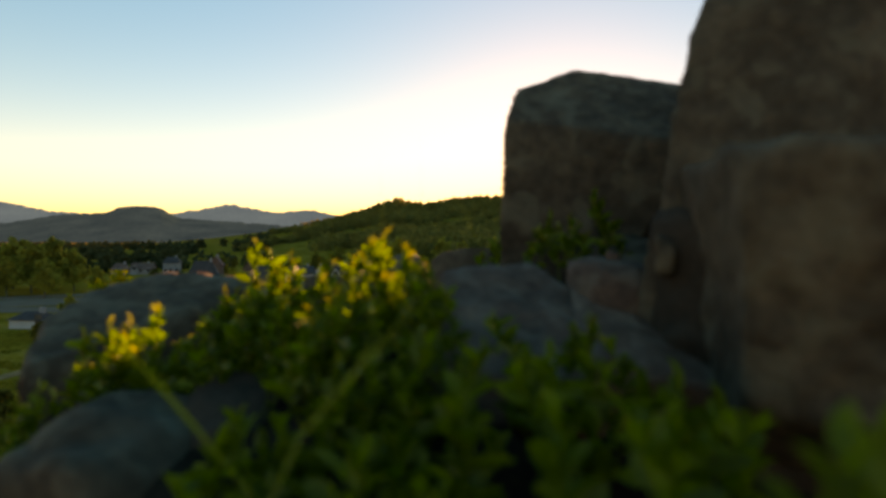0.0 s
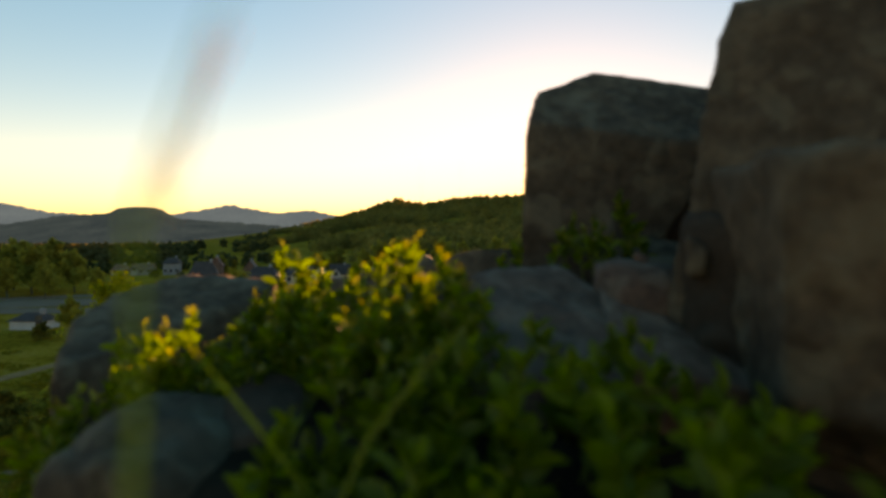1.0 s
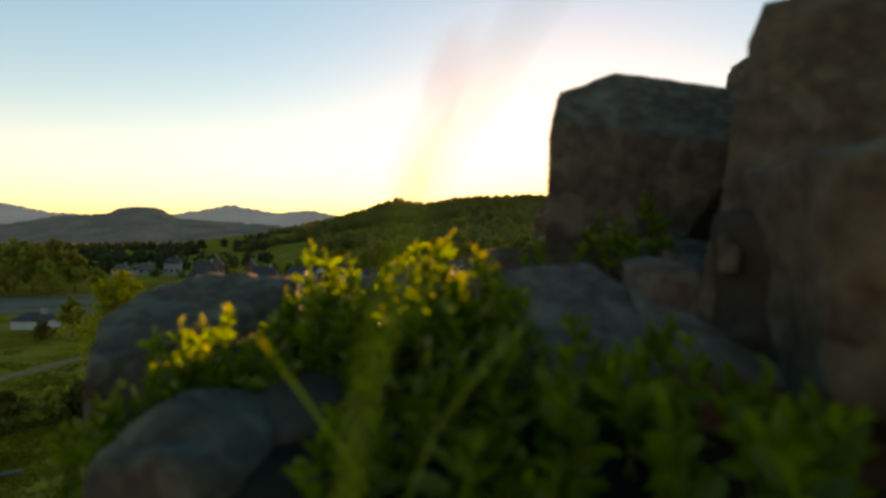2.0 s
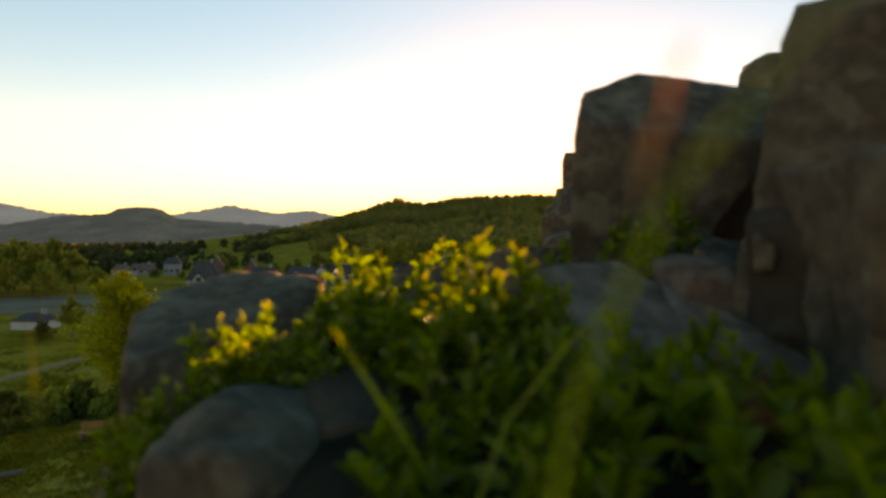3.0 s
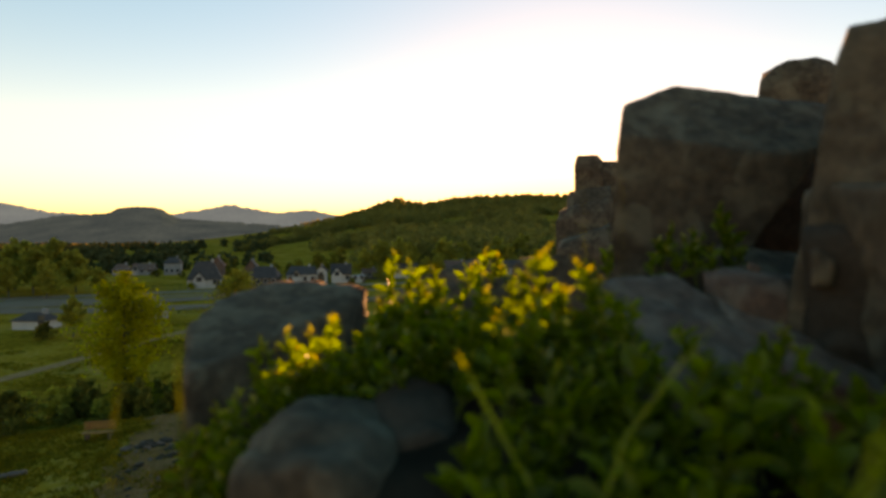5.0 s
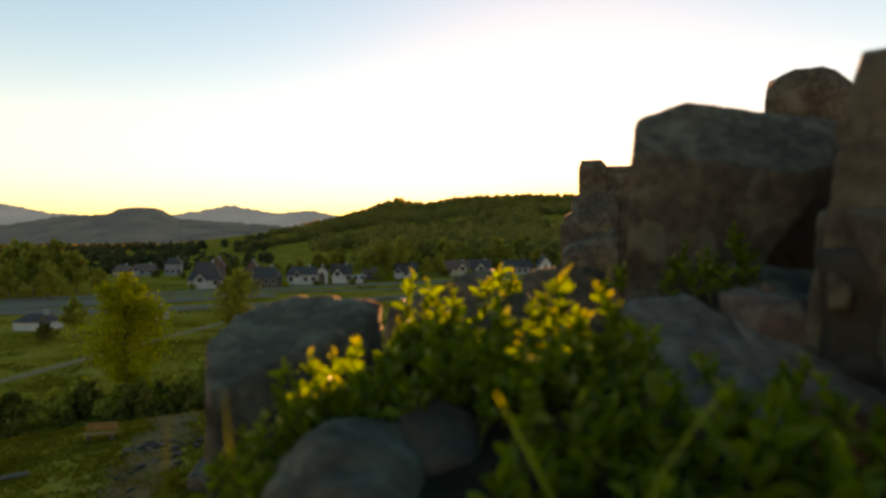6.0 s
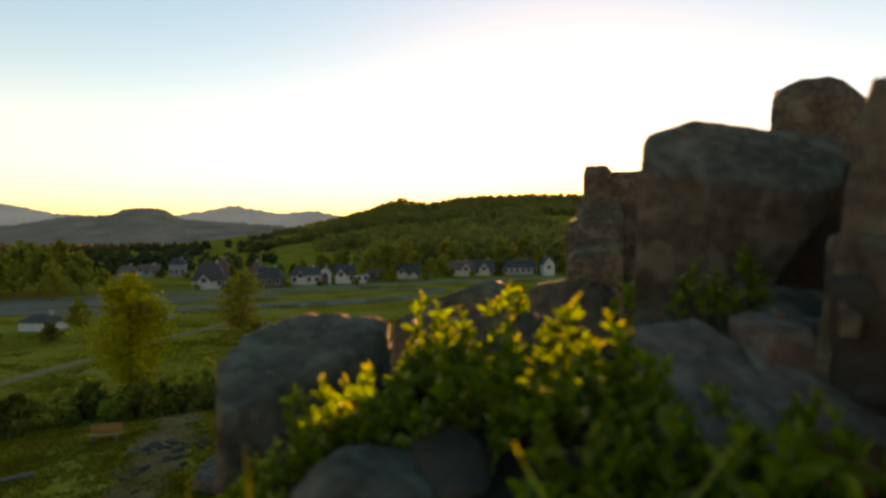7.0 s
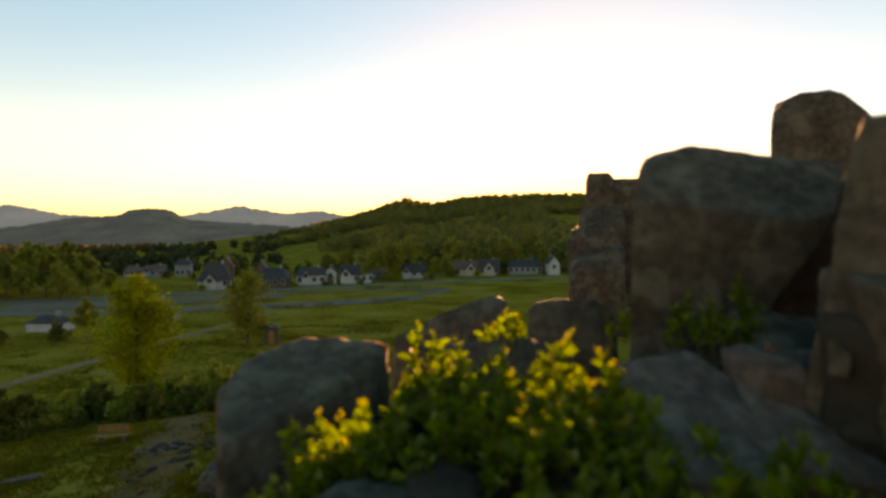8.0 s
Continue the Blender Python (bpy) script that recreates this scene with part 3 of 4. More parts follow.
# ---- grass stalks near the path ----
def tall_grass(label, blades, heads=(), taper=1.3, mat=STRAW):
    """A tuft of grass: blades as (points, width) and seed heads as (points, width)."""
    x, y, _ = blades[0][0][0]
    base = Vector((x, y, ground(x, y) - .005))
    tuft = thing("tall_grass", Matrix.Translation(base), label, "grass", "tall grass on the outcrop")
    for points, width in blades:
        x, y, _ = points[0]
        pts = [Vector((x, y, ground(x, y) - .01)) - base] + [Vector(q) - base for q in points]
        bm = bmesh.new()
        rows_ = []
        for i, q in enumerate(pts):
            w = width * (1 - (i / (len(pts) - 1)) ** taper * .93) * (min(1, .3 + .3 * i) if taper < 2 else min(1, (1.5 * i / (len(pts) - 1)) ** 2)) / 2
            rows_.append([bm.verts.new(q + Vector((-w, .15 * w, 0))), bm.verts.new(q + Vector((0, -.3 * w, 0))), bm.verts.new(q + Vector((w, .15 * w, 0)))])
        for a, b in zip(rows_, rows_[1:]):
            for k in (0, 1):
                bm.faces.new((a[k], a[k + 1], b[k + 1], b[k]))
        part("blade", bm, mat, tuft, smooth=True)
    for points, width in heads:
        a, b = Vector(points[0]) - base, Vector(points[1]) - base
        bm = bmesh.new()
        for i in range(16):
            q = a.lerp(b, i / 15) + Vector((rng.gauss(0, .3), rng.gauss(0, .3), 0)) * width
            tube(bm, [q, q + (b - a).normalized() * .003, q + (b - a).normalized() * .007 + Vector((rng.gauss(0, .001), rng.gauss(0, .001), 0))], [.0004, .0007, .0002], 5)
        part("seed_head", bm, SEED, tuft, "pale reddish seed head")
    return tuft


tall_grass("broad yellow-green grass blade, leaning, with a seed head", [([(-.176, .17, -.22), (-.162, .165, -.13), (-.148, .152, -.05), (-.131, .120, .010), (-.106, .103, .048), (-.092, .096, .066)], .0085), ([(-.172, .158, -.3), (-.152, .145, -.06), (-.133, .137, .012), (-.119, .141, .056)], .0008)],
           [(((-.133, .137, .012), (-.119, .141, .056)), .0036)], taper=.5)
tall_grass("dry pale grass stalk leaning over the leaves", [([(-.20, .48, -.34), (-.13, .525, -.18), (-.07, .54, -.11), (-.021, .55, -.062)], .006)], taper=4)
tall_grass("yellowish grass blade among the leaves", [([(-.195, .645, -.31), (-.225, .612, -.25), (-.256, .58, -.185), (-.28, .556, -.137), (-.304, .53, -.088)], .009)], taper=4)
tall_grass("yellowish grass blades at the rim", [([(-.565, .495, -.45), (-.570, .50, -.30), (-.576, .50, -.20), (-.582, .503, -.13), (-.587, .507, -.080)], .0085), ([(-.655, .50, -.45), (-.652, .50, -.25), (-.648, .50, -.17), (-.641, .50, -.105)], .0075)], taper=2.5, mat=SHADED_STRAW)
tall_grass("thin dry grass stalks above the shrubs", [([(-.085, .86, -.2), (-.09, .855, .03), (-.095, .85, .13)], .0006), ([(-.028, .86, -.2), (-.03, .855, .03), (-.034, .85, .145)], .0006)], mat=STEM)
tall_grass("thin leaning grass blade at the foot of the rock", [([(.18, 1.53, -.08), (.16, 1.53, .0), (.125, 1.52, .09)], .004), ([(.10, 1.55, -.08), (.085, 1.55, .0), (.05, 1.54, .09)], .0012)], mat=STEM)


# ---- trees ----
def tree_meshes(h, spread, seed, leaves, size, low=.15, limbs=9, rise=.45, power=1.0, taper_in=1.0):
    """Trunk with limbs, and a crown of many small leaf clumps along them."""
    r = random.Random(seed)
    bm = bmesh.new()
    tube(bm, [(0, 0, -.3), (.03 * h * r.uniform(-1, 1), .02 * h, h * .35), (0, 0, h * .7), (.02 * h, 0, h * .97)], [h * .018, h * .013, h * .008, h * .002], 7)
    ends = []
    for i in range(limbs):
        z = h * (low + (.85 - low) * (i + r.random()) / limbs)
        a = i * 2.4 + r.gauss(0, .4)
        l = spread * (1 - .75 * ((z / h - low) / (1 - low)) ** power) * min(1, taper_in + 2 * (z / h - low)) * r.uniform(.75, 1.15)
        mid, end = Vector((math.cos(a) * l * .5, math.sin(a) * l * .5, z + l * rise * .66)), Vector((math.cos(a) * l, math.sin(a) * l, z + l * rise))
        tube(bm, [(0, 0, z), mid, end], [h * .006, h * .004, h * .0015], 5)
        ends.append((Vector((0, 0, z)), mid, end, l))
    wood = to_mesh("trunk", bm)
    vs, fs = [], []
    for i in range(leaves):
        if r.random() < .07:
            c = Vector((0, 0, h * r.uniform(.72, 1.0))) + Vector((r.gauss(0, .03), r.gauss(0, .03), 0)) * h
        else:
            a, b, e, l = r.choice(ends)
            t = r.uniform(.15, 1.05)
            c = (a.lerp(b, t * 2) if t < .5 else b.lerp(e, t * 2 - 1)) + Vector((r.gauss(0, .14), r.gauss(0, .14), r.gauss(-.05, .17))) * max(l, h * .1)
        q = Euler((r.uniform(0, 6.3), r.uniform(0, 6.3), r.uniform(0, 6.3))).to_matrix()
        s = size * r.uniform(.6, 1.4)
        o = len(vs)
        vs += [c + q @ Vector(p) * s for p in ((-.5, -.3, 0), (.1, -.5, .1), (.5, 0, 0), (.1, .5, .12), (-.4, .35, 0))]
        fs.append((o, o + 1, o + 2, o + 3, o + 4))
    crown = bpy.data.meshes.new("crown")
    crown.from_pydata(vs, [], fs)
    return wood, crown


def plant_tree(meshes, mat, x, y, scale, label, group="", name="tree", turn=0.0, z=None):
    base = thing(name, pose(x, y, ground(x, y) if z is None else z, 0, 0, turn), label, "tree" if name == "tree" else "bush", group)
    base.scale = (scale,) * 3
    wood, crown = meshes
    if not crown.materials:
        crown.materials.append(mat)
    put("trunk", wood, BARK, base)
    put("crown", crown, None, base)
    return base


TALL = tree_meshes(10.4, 3.7, 3, 9000, .2, .12, 26, .28, 1.7, .5)
plant_tree(TALL, SPRING, -27.0, 48.0, 1.0, "slender young tree with fresh yellow-green leaves")
AIRY = tree_meshes(7.8, 2.6, 5, 7000, .19, .12, 24, .4, 2.4, .6)
plant_tree(AIRY, PALE, -26.4, 72.5, 1.2, "young tree with thin yellow-green leaves by the path")
ROUND = tree_meshes(7.0, 2.8, 6, 2200, .34, .22, 11)
plant_tree(ROUND, CROWN, -50.0, 77.0, .8, "small round green tree beside the meadow")
BROAD = tree_meshes(9.0, 3.6, 8, 2200, .5, .2, 12)
for i, (x, y, s) in enumerate([(-104, 132, 1.1), (-97, 128, 1.0), (-110, 140, 1.2), (-92, 133, .95), (-88, 127, .8), (-118, 136, 1.25), (-125, 128, 1.1), (-101, 145, 1.1), (-84, 140, .7), (-107, 126, 1.3), (-114, 131, 1.5), (-98, 137, 1.35), (-121, 140, 1.6), (-91, 142, 1.2), (-130, 138, 1.5), (-103, 152, 1.5), (-112, 150, 1.5)]):
    plant_tree(BROAD, CROWN, x, y, s, "leafy green tree in a row by the road", "row of roadside trees", turn=i * 67)
FIR = tree_meshes(8.5, 1.6, 12, 1600, .45, .05, 18)
for i, (x, y, m_, s) in enumerate([(-31.5, 176, FIR, 1.0), (-26, 188, BROAD, 1.1), (-36, 190, BROAD, 1.0), (-58, 160, FIR, .9), (-46, 172, BROAD, .7), (-18, 184, BROAD, .6), (-2, 196, BROAD, .9), (-6, 190, BROAD, .8),
                                   (2, 210, BROAD, 1.2), (16, 212, BROAD, 1.1), (24, 216, BROAD, 1.2), (34, 214, BROAD, 1.1), (-66, 172, BROAD, .9), (-76, 180, BROAD, .8), (-20, 200, BROAD, 1.2), (-12, 206, BROAD, 1.3), (8, 222, BROAD, 1.3), (42, 206, BROAD, .9), (-42, 200, BROAD, .8), (-40, 182, BROAD, 1.0), (-34, 186, BROAD, 1.15), (-21, 190, BROAD, 1.4), (-15, 196, BROAD, 1.5), (-45, 178, BROAD, .8), (-52, 178, BROAD, .7), (0, 214, BROAD, 1.5), (20, 220, BROAD, 1.5), (30, 224, BROAD, 1.6), (-68, 162, BROAD, .6), (-20, 178, BROAD, .5)]):
    if not m_[1].materials:
        m_[1].materials.append(DARK_CROWN if m_ is FIR else CROWN)
    plant_tree(m_, CROWN, x, y, s, "dark slender fir beside a house" if m_ is FIR else "green village tree among the houses", "village trees", turn=i * 51)
BUSH = tree_meshes(2.2, 1.5, 15, 900, .22, .05, 10)
PALE_BUSH = tree_meshes(2.0, 1.7, 16, 900, .2, .05, 11)
bush_spots = random.Random(31)
for i in range(64):
    u = bush_spots.random()
    x, y = (-38 + 14 * u + bush_spots.gauss(0, .8), 31 + 12 * u + bush_spots.gauss(0, 1.3)) if i < 14 else (-22 + 12 * u + bush_spots.gauss(0, 1), 40 + 3 * u + bush_spots.gauss(0, 1.5))
    s = bush_spots.uniform(.5, 1.25)
    if 25 < i < 30:
        x, y, s = ((-58, 72, .9), (-52.5, 75, 1.0), (-66, 74, .8), (-61, 76, .6))[i - 26]
    if i > 29:
        y = 37.5 + 8 * bush_spots.random()
        x, s = y * bush_spots.uniform(-.70, -.34), bush_spots.uniform(.45, .95)
        s *= .6 if x < -.58 * y else 1.0
    light = i % 3 == 1 if i < 30 or x < -.60 * y else i % 6 == 0
    plant_tree(PALE_BUSH if light else BUSH, SPRING if light else DARK_CROWN, x, y, s, "light green bush on the slope" if light else "dark green bush on the slope", "bushes on the slope", "bush", i * 77)


WILLOW = tree_meshes(2.6, 1.5, 17, 1100, .19, .05, 12, .7)
for i, (x, y, s) in enumerate([(-19.6, 43.0, 1.0), (-18.6, 44.4, 1.2), (-21.2, 46.5, .9), (-26.8, 39.2, .9), (-28.6, 38.6, .8), (-23.8, 39.4, .55), (-31.6, 37.2, .9)]):
    plant_tree(WILLOW, PALE, x, y, s, "pale grey-green willow bush behind the crest", "bushes on the slope", "bush", i * 63)


for i, (x, y, s) in enumerate([(-66, 150, .8), (-58, 152, 1.0), (-53.5, 155, .9), (-43.5, 157, .8), (-36, 161, .7), (-26, 164, .8), (-17, 178, 1.1), (-7, 181, .9), (0, 196, 1.2), (8.5, 199, 1.0), (18, 199, 1.1), (31, 198, 1.0), (-76, 190, 1.1), (-89, 196, 1.0), (-99, 198, 1.2)]):
    plant_tree(PALE_BUSH if i % 3 == 0 else BUSH, DARK_CROWN, x, y, s, "light green garden bush before a house" if i % 3 == 0 else "dark green garden bush before a house", "garden bushes", "bush", i * 91)


def forest(name, label, spots, mat, seed, size=1.5, quads=46):
    """Far woodland: many small crowns of leaf clumps as one mesh."""
    r = np.random.RandomState(seed)
    shapes = []
    for k in range(7):
        d = r.normal(size=(quads, 3))
        d /= np.linalg.norm(d, axis=1)[:, None]
        c = d * r.uniform(.55, 1.0, (quads, 1)) * np.array([.5, .5, .55]) + np.array([0, 0, .55])
        u = r.normal(size=(quads, 3))
        v = np.cross(u, r.normal(size=(quads, 3)))
        u /= np.linalg.norm(u, axis=1)[:, None]
        v /= np.linalg.norm(v, axis=1)[:, None]
        shapes.append((c, u, v))
    vs, fs = [], []
    for x, y, z, h in spots:
        c, u, v = shapes[r.randint(7)]
        w = h * r.uniform(.7, 1.0)
        p = c * np.array([w, w, h]) + np.array([x, y, z])
        s = size * .5 * r.uniform(.8, 1.3)
        quad = np.stack([p - u * s, p - v * s, p + u * s, p + v * s], 1).reshape(-1, 3)
        o = len(vs)
        vs += quad.tolist()
        fs += [(o + 4 * i, o + 4 * i + 1, o + 4 * i + 2, o + 4 * i + 3) for i in range(quads)]
    me = bpy.data.meshes.new(name)
    me.from_pydata(vs, [], fs)
    return tagged(put(name, me, mat), label, "forest", kind="stuff")


r = random.Random(21)
spots, left = [], []
while len(spots) < 5200:
    y = 212 + 650 * r.random() ** .75
    u = r.uniform(-.30, .62)
    x = u * y
    dens = noise.noise(Vector((x * .013, y * .009, 5))) + .3 * noise.noise(Vector((x * .05, y * .03, 2)))
    field = smoothstep(-.05, -.14, u)
    if y < 330:
        keep = dens > -.06 and u > -.17
    elif y < 560:
        keep = dens > -.10 + .42 * field and u > -.24
    elif y < 640:
        keep = (u > .02 or dens > -.1) and u > -.26 and not (.04 < u < .13 and 575 < y < 630)
    else:
        keep = u > -.22 or dens > .1
    if keep:
        spots.append((x, y, ground(x, y) - 1, r.uniform(8, 16) if y < 330 else r.uniform(6, 11) if y < 640 else r.uniform(4.5, 8)))
# a hedgerow along the upper edge of the field
for i in range(150):
    y = 620 - 230 * i / 150 + r.gauss(0, 5)
    u = -.15 - .19 * (i / 150) + r.gauss(0, .006)
    spots.append((u * y, y, ground(u * y, y) - 1, r.uniform(4, 8)))
forest("ridge_forest", "mixed green woods on the ridge", spots, FOREST, 4, 1.6, 60)
while len(left) < 500:
    y = 215 + 420 * r.random()
    u = r.uniform(-.95, -.30)
    if noise.noise(Vector((u * 14, y * .02, 8))) < .02 + .15 * (u > -.42):
        continue
    left.append((u * y, y, ground(u * y, y) - .5, r.uniform(4, 7.5)))
forest("valley_woods", "woods and hedgerows on the valley floor", left, WOODS, 6, 1.8)


# ---- roads and paths ----
def strip(name, label, points, width, mat, lift, ragged=0.0, step=1.0, kind="structure"):
    vs, fs, line = [], [], []
    for (ax, ay), (bx, by) in zip(points, points[1:]):
        n = max(1, int(math.hypot(bx - ax, by - ay) / step))
        line += [(ax + (bx - ax) * i / n, ay + (by - ay) * i / n) for i in range(n)]
    line.append(points[-1])
    for i, (x, y) in enumerate(line):
        a, b = line[max(0, i - 1)], line[min(len(line) - 1, i + 1)]
        d = Vector((b[1] - a[1], a[0] - b[0], 0)).normalized()
        w = width / 2 * (1 + ragged * (noise.noise(Vector((x * .3, y * .3, 1))) + .7 * noise.noise(Vector((x * 1.9, y * 1.9, 4)))))
        for k in (-1, -.33, .33, 1):
            px, py = x + d.x * w * k, y + d.y * w * k
            vs.append((px, py, ground(px, py) + lift))
    for i in range(len(line) - 1):
        for k in range(3):
            fs.append((i * 4 + k, i * 4 + k + 1, i * 4 + k + 5, i * 4 + k + 4))
    me = bpy.data.meshes.new(name)
    me.from_pydata(vs, [], fs)
    return tagged(put(name, me, mat), label, "road", kind=kind)


strip("path_meadow", "pale trodden dirt path through the meadow", [(-48, 44), (-42, 50), (-40, 62), (-37.7, 76), (-35, 90), (-33, 104)], 1.7, DIRT, .05, .3)
strip("road_lower", "grey asphalt road and yard in front of the houses", [(-150, 101), (-100, 105), (-64, 106), (-50, 110), (-37, 114), (-27, 118), (-17, 123), (-8, 129)], 9, ASPHALT, .05)
strip("road_upper", "grey asphalt village road along the houses", [(-160, 118), (-98, 126), (-66, 142), (-48, 151), (-30, 160), (-10, 170), (20, 184), (80, 200)], 7, ASPHALT, .06)
strip("road_yard", "wide grey asphalt yard between the two roads", [(-92, 116), (-70, 122), (-55, 130), (-42, 138)], 16, ASPHALT, .08)
strip("ground_verge", "narrow grass verge in the grey yard", [(-70, 122), (-60, 129), (-52, 136)], 2.0, GRASS, .14, .5)
strip("road_loop", "grey asphalt loop road round a green", [(-50, 141), (-34, 145), (-18, 147), (-8, 150), (-2.5, 149), (-3, 142), (-8.3, 134)], 4, ASPHALT, .07)


TRACK = [(34, -16.3), (32, -15.4), (27, -13.7), (24, -12.9), (21, -11.9), (17, -10.2)]
strip("path_slope", "bare trodden earth track down the hillside", [(x, y) for y, x in TRACK], 2.3, SOIL, .05, .9, .15)


def tufts(name, label, count, seed, spot, height, mat):
    """Grass tufts too many to count, as one mesh."""
    r = random.Random(seed)
    vs, fs = [], []
    while len(fs) < count * 6:
        x, y, h = spot(r)
        z = ground(x, y) - .03
        h *= height
        for k in range(6):
            a, l = r.uniform(0, 6.28), h * r.uniform(.3, .8)
            w = h * .12
            o = len(vs)
            cx, cy = x + r.gauss(0, h * .35), y + r.gauss(0, h * .35)
            dx, dy = math.cos(a), math.sin(a)
            vs += [(cx - dy * w, cy + dx * w, z), (cx + dy * w, cy - dx * w, z), (cx + dx * l, cy + dy * l, z + h * r.uniform(.6, 1.1))]
            fs.append((o, o + 1, o + 2))
    me = bpy.data.meshes.new(name)
    me.from_pydata(vs, [], fs)
    return tagged(put(name, me, mat), label, "grass", kind="stuff")


def slope_spot(r):
    while True:
        b, d = radians(r.uniform(-58, -12)), r.uniform(16, 50)
        x, y = d * math.sin(b), d * math.cos(b)
        keep = noise.noise(Vector((x * .35, y * .35, 2)))
        bare = abs(x - interp(y, TRACK[::-1])) / 1.5
        if keep > -.62 and (bare > 1.1 or r.random() < .12 + .5 * max(0, keep) + .6 * smoothstep(.3, 1.0, bare)):
            return x, y, r.uniform(.6, 1.5) * (1.1 + .5 * keep)


tufts("hillside_grass", "rough green grass on the hillside", 30000, 3, slope_spot, .15, TURF)


def meadow_spot(r):
    while True:
        x, y = r.uniform(-75, 10), r.uniform(50, 92)
        on_path = abs(x - interp(y, [(44, -48), (50, -42), (62, -40), (76, -37.7), (90, -35)])) < 1.6
        if noise.noise(Vector((x * .12, y * .25, 6))) > .12 and x / y > -.85 and not on_path and math.hypot(x + 60, (y - 88) * .5) > 14:
            return x, y, r.uniform(.7, 1.4)


tufts("meadow_grass", "longer grass in the valley meadow", 5000, 4, meadow_spot, .27, TURF)


# ---- houses ----
def house(x, y, turn, w, d, wall_h, roof_h, wall_mat, roof_mat, label, gables=0, windows=3, name="house", hip=0.0, gable_at=0.0, gable_wide=4.2, arch=False):
    """Gabled house: ridge along x, front towards -y; gables: cross gables on the front."""
    h = thing(name, pose(x, y, -13, 0, 0, turn), label, "house", "village houses")
    w, d, wall_h, roof_h = w * .9, d * .9, wall_h * .95, roof_h * .9
    bm = bmesh.new()
    v = [bm.verts.new(p) for p in ((-w / 2, -d / 2, 0), (w / 2, -d / 2, 0), (w / 2, d / 2, 0), (-w / 2, d / 2, 0), (-w / 2, -d / 2, wall_h), (w / 2, -d / 2, wall_h), (w / 2, d / 2, wall_h), (-w / 2, d / 2, wall_h), (-w / 2, 0, wall_h + roof_h), (w / 2, 0, wall_h + roof_h))]
    ends = ((1, 2, 6, 5), (3, 0, 4, 7)) if hip else ((1, 2, 6, 9, 5), (3, 0, 4, 8, 7))
    for f in ((0, 1, 5, 4), (2, 3, 7, 6), (3, 2, 1, 0)) + ends:
        bm.faces.new([v[i] for i in f])
    if hip:
        for k in (9, 8):
            bm.verts.remove(v[k])
    part("wall", bm, wall_mat, h)

    def roof(x0, x1, half, z0, rise, along_y=None):
        bm = bmesh.new()
        o, t = .35, .18
        for s in (-1, 1):
            e = half + o
            drop = rise * o / half
            corners = [(x0 - o, s * e, z0 - drop), (x1 + o, s * e, z0 - drop), (x1 + o, 0, z0 + rise), (x0 - o, 0, z0 + rise)]
            low = [bm.verts.new(p) for p in corners]
            high = [bm.verts.new((p[0], p[1], p[2] + t)) for p in corners]
            bm.faces.new(low)
            bm.faces.new(high[::-1])
            for i in range(4):
                bm.faces.new((low[i], low[(i + 1) % 4], high[(i + 1) % 4], high[i]))
        bmesh.ops.recalc_face_normals(bm, faces=bm.faces)
        return bm
    def hipped():
        bm = bmesh.new()
        o, k = .35, w * hip
        e = [bm.verts.new(q) for q in ((-w / 2 - o, -d / 2 - o, wall_h), (w / 2 + o, -d / 2 - o, wall_h), (w / 2 + o, d / 2 + o, wall_h), (-w / 2 - o, d / 2 + o, wall_h))]
        a, b = bm.verts.new((-w / 2 + k, 0, wall_h + roof_h)), bm.verts.new((w / 2 - k, 0, wall_h + roof_h))
        for f in ((e[0], e[1], b, a), (e[2], e[3], a, b), (e[1], e[2], b), (e[3], e[0], a), (e[3], e[2], e[1], e[0])):
            bm.faces.new(f)
        return bm
    rf = part("roof", hipped() if hip else roof(-w / 2, w / 2, d / 2, wall_h, roof_h), roof_mat, h)
    part("chimney", box(bmesh.new(), w * .2, -.3, wall_h + roof_h * .6, w * .2 + .6, .3, wall_h + roof_h + .6, .03), GREY_WALL, rf)
    for g in range(gables):
        gx = w * gable_at if gables == 1 else (-w * .26 if g == 0 else w * .26)
        gw, out = min(w * .5, gable_wide), .5
        bm = bmesh.new()
        rise = min(roof_h * .95, gw * .62)
        vv = [bm.verts.new(p) for p in ((gx - gw / 2, -d / 2 - out, 0), (gx + gw / 2, -d / 2 - out, 0), (gx + gw / 2, -d / 2 - out, wall_h), (gx, -d / 2 - out, wall_h + rise), (gx - gw / 2, -d / 2 - out, wall_h),
                                        (gx - gw / 2, -d / 2 + .6, 0), (gx + gw / 2, -d / 2 + .6, 0), (gx + gw / 2, -d / 2 + 1.5, wall_h), (gx, 0, wall_h + rise), (gx - gw / 2, -d / 2 + 1.5, wall_h))]
        for f in ((0, 1, 2, 3, 4), (1, 6, 7, 2), (5, 0, 4, 9)):
            bm.faces.new([vv[i] for i in f])
        part("gable", bm, wall_mat, h)
        bm = roof(-d / 2 - out, 0, gw / 2, wall_h, rise)
        bm.transform(Matrix.Translation((gx, 0, 0.02)) @ pose(0, 0, 0, 0, 0, 90))
        part("gable_roof", bm, roof_mat, h)
        win = part("window", box(bmesh.new(), gx - .8, -d / 2 - out - .08, wall_h * .75, gx + .8, -d / 2 - out + .05, wall_h * .75 + 1.5, .03), PLASTER, h)
        part("pane", box(bmesh.new(), gx - .65, -d / 2 - out - .11, wall_h * .75 + .15, gx + .65, -d / 2 - out - .06, wall_h * .75 + 1.35), GLASS, win)
